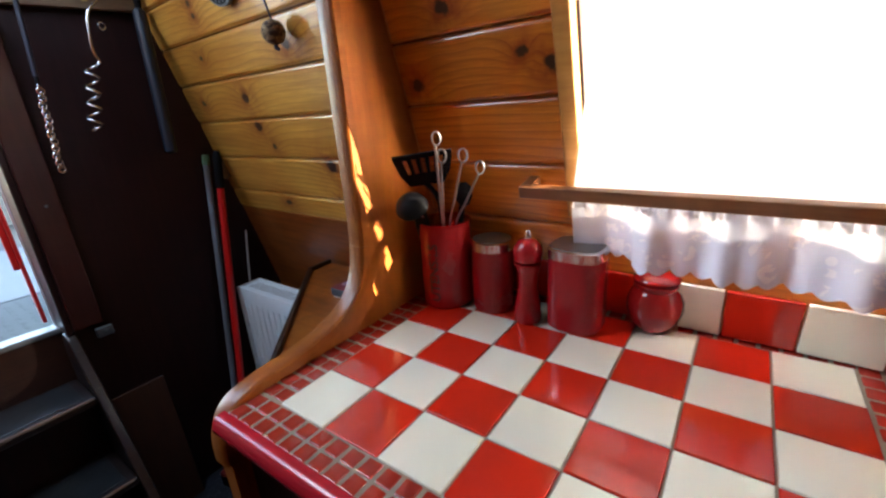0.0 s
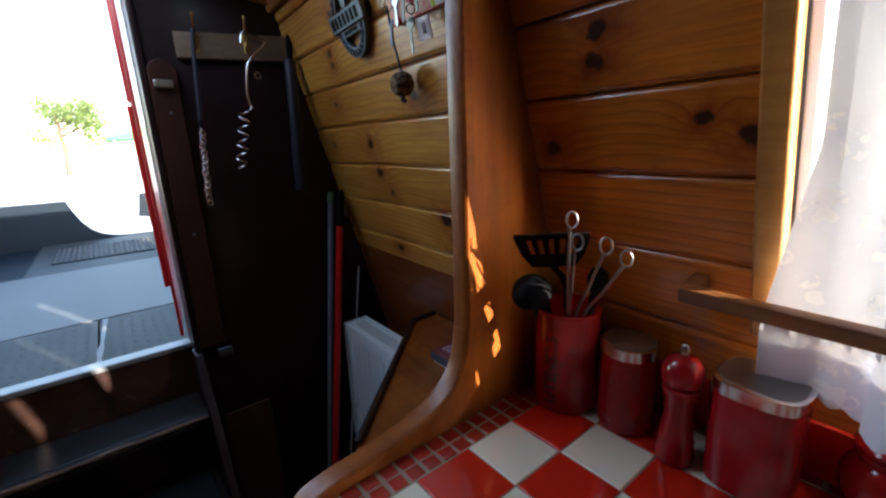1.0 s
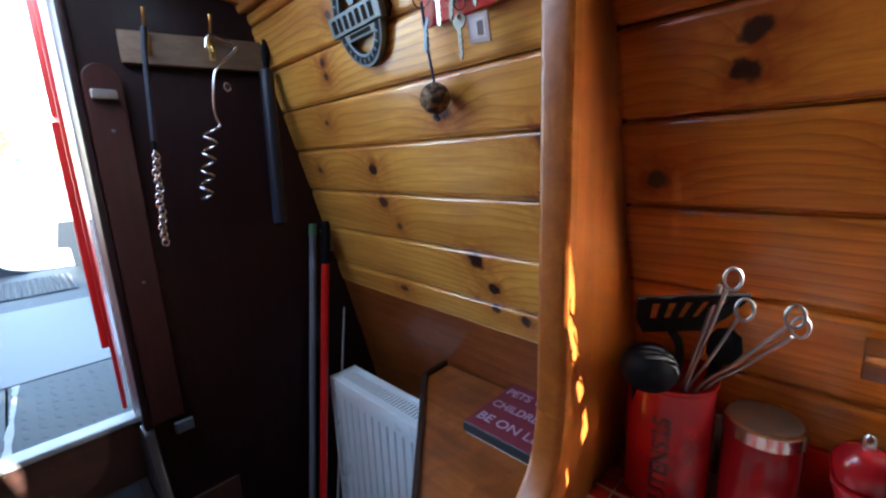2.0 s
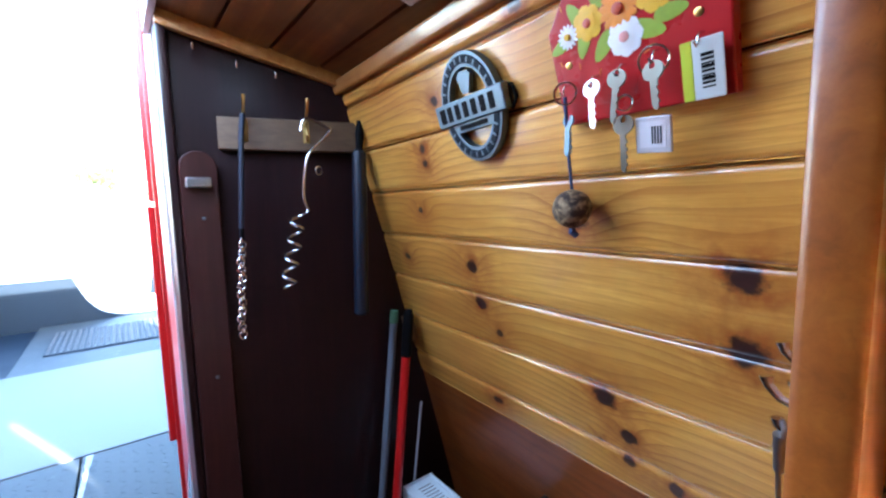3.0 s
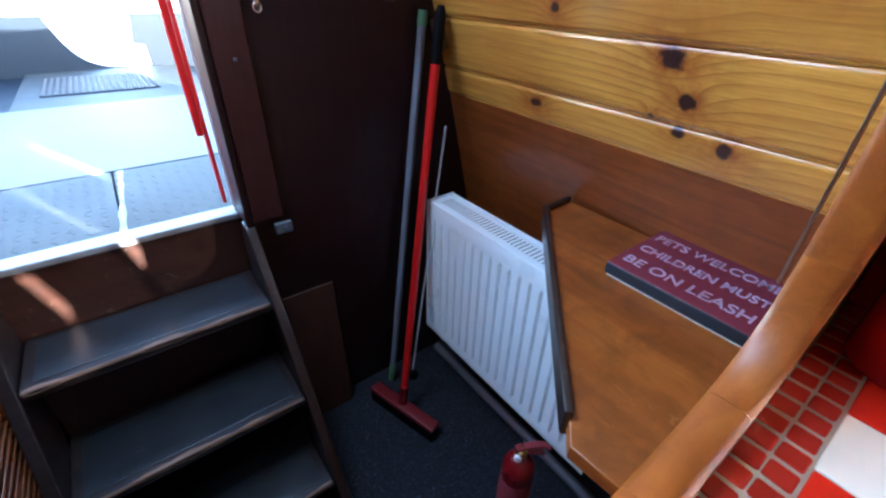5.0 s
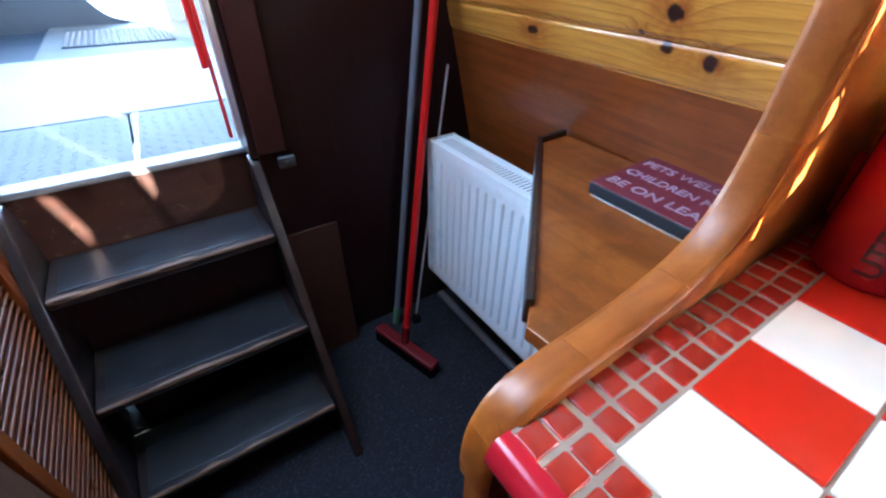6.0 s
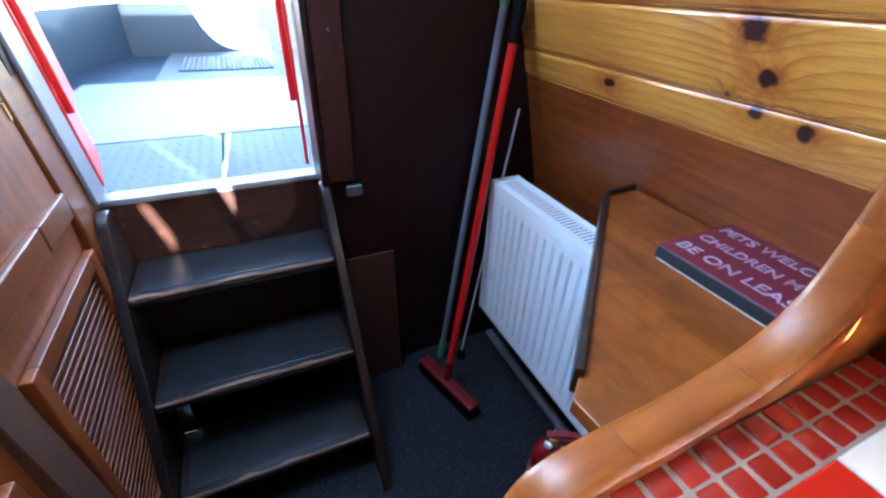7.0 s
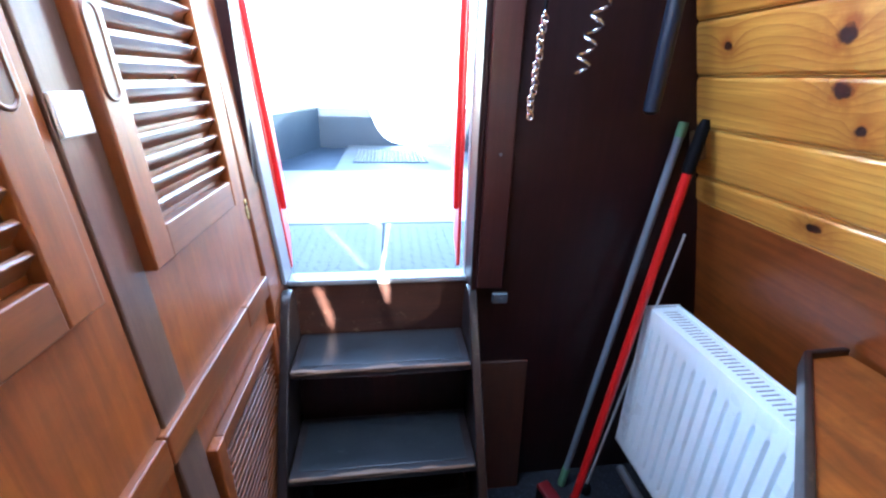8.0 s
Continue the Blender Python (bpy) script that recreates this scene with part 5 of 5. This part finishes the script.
part("head", boxed((-0.142, -0.022, 0.045), (0.142, 0.022, 0.066), 0.006, 2, hm), BROOM_RED, broom)
part("socket", tube([b0 + (b1 - b0) * -0.004, b0.lerp(b1, 0.06)], 0.0155, 12), BROOM_RED, broom)
bristles = bmesh.new()
r = random.Random(8)
for i in range(34):
    for j in range(5):
        x, y = -0.136 + 0.272 * i / 33, -0.018 + 0.036 * j / 4
        box(bristles, (x - 0.0032, y - 0.003, 0.001), (x + 0.0032, y + 0.003, 0.047), 0, 1, hm)
part("bristles", bristles, BLACK, broom, "dark stiff bristles")
mop = thing("mop_pole", "grey metal pole with green plastic ends leaning on the bulkhead", "pole")
p0, p1 = Vector((0.512, 1.550, 0.0)), Vector((0.640, 1.518, 1.250))
GREEN = paint("green_plastic", (0.10, 0.24, 0.13), 0.5)
part("pole", tube([p0.lerp(p1, 0.06), p0.lerp(p1, 0.975)], 0.0105, 12), paint("blue_grey_pole", (0.16, 0.19, 0.23), 0.35, 0.2), mop)
part("cap", tube([p0.lerp(p1, 0.972), p0.lerp(p1, 0.975), p1], [0.010, 0.0125, 0.011], 12), GREEN, mop, "green plastic cap")
part("foot", tube([p0, p0.lerp(p1, 0.01), p0.lerp(p1, 0.065)], [0.012, 0.0135, 0.0125], 12), GREEN, mop, "green plastic foot")
clip = thing("pole_clip", "yellowed wooden pole clip on the pine wall", "clip")
part("clip", boxed((-0.020, -0.04, 0.0), (0.012, 0.03, 0.022), 0.003, 2), wood("clip_wood", (0.12, 0.07, 0.03), (0.18, 0.11, 0.05), (0.22, 0.14, 0.07), "z"), clip, m=on_hull(1.500, 1.205))
rod = thing("thin_rod", "thin pale rod with a black foot leaning on the radiator", "rod")
part("shaft", tube([(0.585, 1.515, 0.02), (0.728, 1.530, 0.955)], 0.0038, 8), STEEL_EDGE, rod)
part("foot", turned([(0.018, 0.0005), (0.020, 0.008), (0.016, 0.03), (0.006, 0.04)], 16, (0.585, 1.515, 0.0)), BLACK, rod)

# ---- sign on the corner shelf ----
sign = thing("pet_sign", "maroon box sign with pale lettering about pets lying on the shelf", "sign")
sa = Vector((0.568, 0.864, SZ))
sm = Matrix.Translation(sa) @ pose(0, 0, 0, 0, 0, -89.5)
MAROON = paint("maroon_paint", (0.16, 0.022, 0.040), 0.4, 0.1, 0.15, 14)
part("box", boxed((0, 0, 0.005), (0.226, 0.186, 0.026), 0.002, 2, sm), paint("dark_teal_edge", (0.012, 0.022, 0.030), 0.4), sign)
part("face", boxed((0.001, 0.001, 0.0262), (0.225, 0.185, 0.0285), 0.001, 1, sm), MAROON, sign)
part("backing", boxed((0.004, 0.004, 0.0005), (0.222, 0.182, 0.0055), 0, 1, sm), WHITE_ENAMEL, sign, "white backing board")
PALE = paint("pale_lettering", (0.38, 0.31, 0.42), 0.5)
for text, x, y, size in (("PETS WELCOME", 0.113, 0.134, 0.0365), ("CHILDREN MUST", 0.113, 0.080, 0.0345), ("BE ON LEASH", 0.113, 0.026, 0.038)):
    cu = bpy.data.curves.new("words", "FONT")
    cu.body, cu.size, cu.align_x, cu.extrude, cu.offset = text, size * 0.80, "CENTER", 0.0006, 0.0003
    ob = new("lettering", cu)
    dg = bpy.context.evaluated_depsgraph_get()
    me = bpy.data.meshes.new_from_object(ob.evaluated_get(dg))
    bpy.data.objects.remove(ob)
    me.materials.clear()
    me.materials.append(PALE)
    wide = max(v.co.x for v in me.vertices) - min(v.co.x for v in me.vertices)
    ob = new("lettering", me)
    ob.parent = sign
    ob.matrix_basis = sm @ Matrix.Translation((x, y, 0.0288)) @ Matrix.Diagonal((0.206 / wide if "LEASH" not in text else 0.200 / wide, 1.15, 1, 1))

# ---- fire extinguisher ----
ext = thing("fire_extinguisher", "small red fire extinguisher with a lever handle on the floor", "extinguisher")
EC = (0.522, 0.920, 0.026)
part("cylinder", turned([(0.036, -0.025), (0.042, -0.021), (0.042, 0.235), (0.038, 0.258), (0.026, 0.275), (0.014, 0.283), (0.014, 0.292)], 32, EC), paint("dark_red_gloss", (0.17, 0.004, 0.007), 0.3, 0.2), ext)
part("label", turned([(0.0425, 0.10), (0.0428, 0.101), (0.0428, 0.205), (0.0425, 0.206)], 32, EC), paint("worn_label", (0.34, 0.06, 0.08), 0.4, 0, 0.5, 50), ext, "worn pinkish label")
part("valve", turned([(0.013, 0.292), (0.016, 0.294), (0.016, 0.312), (0.010, 0.318)], 20, EC), BRASS, ext)
EXT_RED = paint("dark_red_lever", (0.20, 0.005, 0.009), 0.35, 0.15)
em = pose(EC[0], EC[1], 0.0, 0, 0, -118)
part("lever", prism(smooth_line([(-0.016, 0.350), (0.020, 0.356), (0.052, 0.352), (0.074, 0.338)], 4) + smooth_line([(0.072, 0.332), (0.050, 0.345), (0.020, 0.349), (-0.016, 0.343)], 4), -0.009, 0.009, "x", 0.0015), EXT_RED, ext, m=em)
part("lever", prism([(-0.010, 0.330), (0.030, 0.330), (0.062, 0.318), (0.060, 0.312), (0.028, 0.324), (-0.010, 0.324)], -0.008, 0.008, "x", 0.0015), EXT_RED, ext, m=em)
part("pin_ring", tube(ring_points((EC[0], EC[1], 0.366), 0.010, 14, 0.6), 0.0014, 6, True), CHROME, ext)
part("gauge", turned([(0.010, 0), (0.010, 0.006), (0.008, 0.008)], 16), WHITE_ENAMEL, ext, m=pose(EC[0] - 0.016, EC[1] - 0.006, 0.328, 0, -90, 20))

# ---- hooks behind the divider ----
def coat_hook(x, z):
    hk = thing("wall_hook", "small double steel hook on the back of the divider", "hook", "hooks on the divider")
    y = DIV_FAR + 0.004
    part("plate", boxed((x - 0.006, DIV_FAR, z - 0.022), (x + 0.006, y, z + 0.016), 0.0015, 2), CHROME, hk)
    part("upper_prong", tube([(x, y - 0.001, z + 0.006), (x - 0.001, y + 0.016, z + 0.012), (x - 0.002, y + 0.025, z + 0.022), (x - 0.002, y + 0.027, z + 0.030)], [0.0036, 0.0038, 0.004, 0.006], 10), CHROME, hk)
    part("lower_prong", tube([(x, y - 0.001, z - 0.012), (x, y + 0.010, z - 0.018), (x, y + 0.017, z - 0.012), (x, y + 0.018, z - 0.006)], [0.0034, 0.0034, 0.004, 0.0052], 10), CHROME, hk)


coat_hook(0.500, 1.352)
coat_hook(0.545, 1.372)
poker = thing("poker", "thin grey steel poker hanging behind the divider", "poker")
part("shaft", tube([(0.502, DIV_FAR + 0.020, 1.322), (0.545, DIV_FAR + 0.024, 1.15), (0.572, DIV_FAR + 0.027, 1.0)], 0.0022, 8), UTENSIL_STEEL, poker)
part("handle", tube([(0.500, DIV_FAR + 0.019, 1.332), (0.508, DIV_FAR + 0.020, 1.295)], [0.0055, 0.0045], 10), UTENSIL_STEEL, poker)
part("loop", tube(ring_points((0.500, DIV_FAR + 0.018, 1.338), 0.007, 14, 0.4), 0.0020, 6, True), UTENSIL_STEEL, poker)

# ---- open stern doors ----
for side, x, lean in (("port", -0.362, 13.0), ("starboard", 0.128, -6.5)):
    d = thing("stern_door", "open red painted steel stern door with a raised panel", "door", "stern doors")
    s = -1 if side == "port" else 1
    m = pose(x + s * 0.004, 1.724 if s < 0 else 1.705, 0, 0, 0, lean)
    m = DOOR_LEAN @ m if s < 0 else m
    part("leaf", boxed((-0.006 if s < 0 else -0.004, 0.0, 0.80), (0.004 if s < 0 else 0.006, 0.28, 2.0), 0.002, 1, m), RED_PAINT, d)
    inward = (0.004, 0.020) if s < 0 else (-0.020, -0.004)
    part("raised_panel", boxed((inward[0], 0.015, 0.975), (inward[1], 0.265, 1.55), 0.004, 2, m), RED_PAINT, d)
    part("raised_panel", boxed((inward[0] * 0.8, 0.015, 1.56), (inward[1] * 0.6, 0.265, 1.98), 0.003, 2, m), RED_PAINT, d)

# ---- stern deck rails ----
bw = thing("bulwark", "slate-grey painted steel bulwark round the stern deck", "bulwark", kind="structure")
sweep = smooth_line([(-0.252, 1.066), (-0.225, 0.99), (-0.175, 0.88), (-0.10, 0.795), (0.0, 0.752), (0.12, 0.738)], 5)
part("stern_plate", prism([(-0.715, 0.70), (-0.715, 1.066)] + sweep + [(0.30, 0.734), (0.30, 0.70)], 4.60, 4.66, "y", 0.003), BULWARK, bw)
part("stern_block", prism([(0.205, 0.885), (0.241, 1.078), (0.72, 1.078), (0.72, 0.70), (0.285, 0.70), (0.278, 0.872)], 4.60, 4.66, "y", 0.003), BULWARK, bw)
for s in (-1, 1):
    plan = [(s * 0.69, 4.66), (s * 0.97, 3.60), (s * 1.03, 1.70), (s * 1.075, 1.70), (s * 1.015, 3.62), (s * 0.72, 4.70)]
    part("side_plate", prism(plan, 0.70, 1.06, "z", 0.003), BULWARK, bw)
    part("capping", prism([(x * 1.0, y) for x, y in plan], 1.062, 1.085, "z", 0.004), DECK_SMOOTH, bw)
mat_t = thing("deck_grating", "grey anti-slip patterned tread plate on the stern deck", "grating")
part("plate", boxed((-0.345, 3.72, 0.7365), (0.222, 4.28, 0.744), 0.002, 1), BULWARK, mat_t)
bars = bmesh.new()
for i in range(19):
    for j in range(16):
        box(bars, (-0.011, -0.003, 0), (0.011, 0.003, 0.004), 0, 1, pose(-0.330 + 0.030 * i, 3.742 + 0.0345 * j, 0.744, 0, 0, 45 if (i + j) % 2 else -45))
tagged(part("tread_pattern", bars, DECK_SMOOTH, mat_t, "raised tread bars"), kind="stuff")
tread = bmesh.new()
for i in range(52):
    for j in range(17):
        x = -0.93 + 0.036 * i
        if abs(x + 0.103) > 0.02:
            box(tread, (-0.011, -0.0022, 0), (0.009, 0.0020, 0.0006), 0, 1, pose(x, 1.745 + 0.0315 * j, 0.738, 0, 0, 45 if (i + j) % 2 else -45))
tagged(part("tread_pattern", tread, DECK_PLATE, deck, "raised chequer pattern"), kind="stuff")

# ---- far bank: moored boat, stall roof, tree ----
boat = thing("moored_boat", "white and grey moored cabin boat on the far bank", "boat")
hull = [(-2.6, 0.0), (-2.2, -0.55), (1.9, -0.55), (2.8, 0.25), (-2.6, 0.12)]
BOAT_AT = pose(-2.9, 19.0, 0.72, 0, 0, 20) @ Matrix.Scale(0.62, 4)
part("hull", prism(hull, -0.8, 0.8, "y", 0.05), STEEL_EDGE, boat, m=BOAT_AT)
part("cabin", prism([(-1.4, 0.10), (-1.2, 0.75), (0.5, 0.80), (1.2, 0.14)], -0.65, 0.65, "y", 0.05), WHITE_ENAMEL, boat, m=BOAT_AT)
part("window", boxed((-0.9, -0.67, 0.32), (0.2, 0.67, 0.60), 0.02), STEEL_EDGE, boat, m=BOAT_AT)
stall = thing("canopy", "green canvas canopy on posts on the far bank", "canopy")
part("roof", prism([(-1.9, 0.0), (0.0, 0.55), (1.9, 0.0), (1.9, -0.12), (-1.9, -0.12)], -1.4, 1.4, "y", 0.02), paint("green_canvas", (0.03, 0.20, 0.07), 0.7), stall, m=pose(2.3, 22.0, 2.1))
for sx in (-1.7, 1.7):
    for sy in (-1.2, 1.2):
        part("post", tube([(2.3 + sx, 22.0 + sy, 0.35), (2.3 + sx, 22.0 + sy, 2.0)], 0.05, 8), STEEL_EDGE, stall)


def tree(x, y, h, spread, seed):
    r = random.Random(seed)
    t = thing("tree", "leafy green tree on the far bank", "tree", "trees on the bank")
    tops = []
    part("trunk", tube([(x, y, 0.35), (x + 0.1, y, 0.35 + h * 0.3), (x, y, 0.35 + h * 0.75)], [0.16, 0.12, 0.04], 8), POSTWOOD, t)
    for k in range(9):
        a, z = r.uniform(0, 6.28), 0.35 + h * r.uniform(0.3, 0.7)
        end = (x + math.cos(a) * spread * r.uniform(0.5, 0.9), y + math.sin(a) * spread * r.uniform(0.5, 0.9), z + h * r.uniform(0.1, 0.25))
        part("limb", tube([(x, y, z), end], [0.06, 0.015], 6), POSTWOOD, t)
        tops.append(Vector(end))
    tops.append(Vector((x, y, 0.35 + h * 0.8)))
    leaves = bmesh.new()
    for k in range(4200):
        c = r.choice(tops) + Vector((r.gauss(0, 1), r.gauss(0, 1), r.gauss(0, 0.8))) * spread * 0.24
        m = Matrix.Translation(c) @ pose(0, 0, 0, r.uniform(0, 360), r.uniform(0, 360), r.uniform(0, 360))
        vs = [leaves.verts.new(m @ Vector(p)) for p in ((-0.09, 0, 0), (0, -0.05, 0.01), (0.10, 0, 0), (0, 0.05, 0.01))]
        leaves.faces.new(vs)
    tagged(part("crown", leaves, LEAVES, t), kind="stuff")


LEAVES = paint("tree_leaves", (0.085, 0.13, 0.03), 0.7, 0, 0.5, 1.5)
tree(-1.5, 34.0, 4.6, 2.0, 3)
tree(7.5, 40.0, 6.0, 2.6, 5)
tree(-9.0, 38.0, 6.5, 2.8, 9)

# ---- wear on the steps and the deck seam, ceiling lamp ----
WORN = wood("worn_bare_wood", (0.10, 0.055, 0.035), (0.17, 0.10, 0.065), (0.26, 0.17, 0.12), "x", 0.6, 0.0)


def worn_strip(x0, x1, y, z, depth, seed, parent):
    """A ragged strip of bare wood along a worn nosing."""
    r = random.Random(seed)
    bm = bmesh.new()
    line = []
    n = 46
    for i in range(n + 1):
        x = x0 + (x1 - x0) * i / n
        w = depth * max(0.04, noise.noise(Vector((x * 19, seed * 3.1, 0))) * 1.9 + 0.30 + r.uniform(-0.22, 0.22))
        line.append([bm.verts.new(p) for p in ((x, y - 0.0006, z - 0.006 - w * 0.5), (x, y + 0.0010, z - 0.0018), (x, y + 0.0040, z + 0.0006), (x, y + 0.004 + w, z + 0.0006))])
    for a, b in zip(line, line[1:]):
        for k in range(3):
            bm.faces.new((a[k], a[k + 1], b[k + 1], b[k]))
    part("worn_edge", bm, WORN, parent, "ragged bare worn edge")


for tread in [o for o in steps.children if o.name.startswith("tread")]:
    box_y = min(v.co.y for v in tread.data.vertices)
    box_z = max(v.co.z for v in tread.data.vertices)
    worn_strip(-0.341, 0.138, box_y, box_z, 0.009 if box_z > 0.5 else 0.006, round(box_z * 10), tread)
seam = bmesh.new()
r = random.Random(12)
prev = None
for k in range(30):
    y = 1.79 + 0.0175 * k
    w = 0.010 * (0.5 + 0.8 * abs(noise.noise(Vector((y * 9, 1.7, 0))))) + r.uniform(0, 0.004)
    now = [seam.verts.new((-0.103 + 0.05 * (y - 1.79) - w, y, 0.7405)), seam.verts.new((-0.103 + 0.05 * (y - 1.79) + w * 0.6, y, 0.7405))]
    if prev:
        seam.faces.new((prev[0], prev[1], now[1], now[0]))
    prev = now
part("worn_seam", seam, paint("scuffed_pale_paint", (0.22, 0.23, 0.23), 0.7, 0, 0.4, 40), deck, "pale scuffed paint along the seam")
LAMP_X, LAMP_Y = 0.462, 1.125
lamp = thing("ceiling_light", "white rectangular ceiling light fitting with rounded corners, unlit", "ceiling light")
lm = pose(LAMP_X, LAMP_Y, camber(LAMP_X) - 0.0005, 0, 15.1, 0)
part("base", boxed((-0.085, -0.26, -0.010), (0.0, 0.0, 0.0), 0.004, 3), WHITE_ENAMEL, lamp, m=lm)
part("diffuser", boxed((-0.072, -0.235, -0.030), (-0.013, -0.030, -0.0095), 0.008, 3), paint("milky_diffuser", (0.74, 0.74, 0.72), 0.3), lamp, m=lm)
for x, y in ((-0.0425, -0.014), (-0.0425, -0.247)):
    part("screw", turned([(0.0035, -0.0115), (0.0035, -0.0095), (0.002, -0.009)], 12), PEWTER, lamp, m=lm @ pose(x, y, 0))
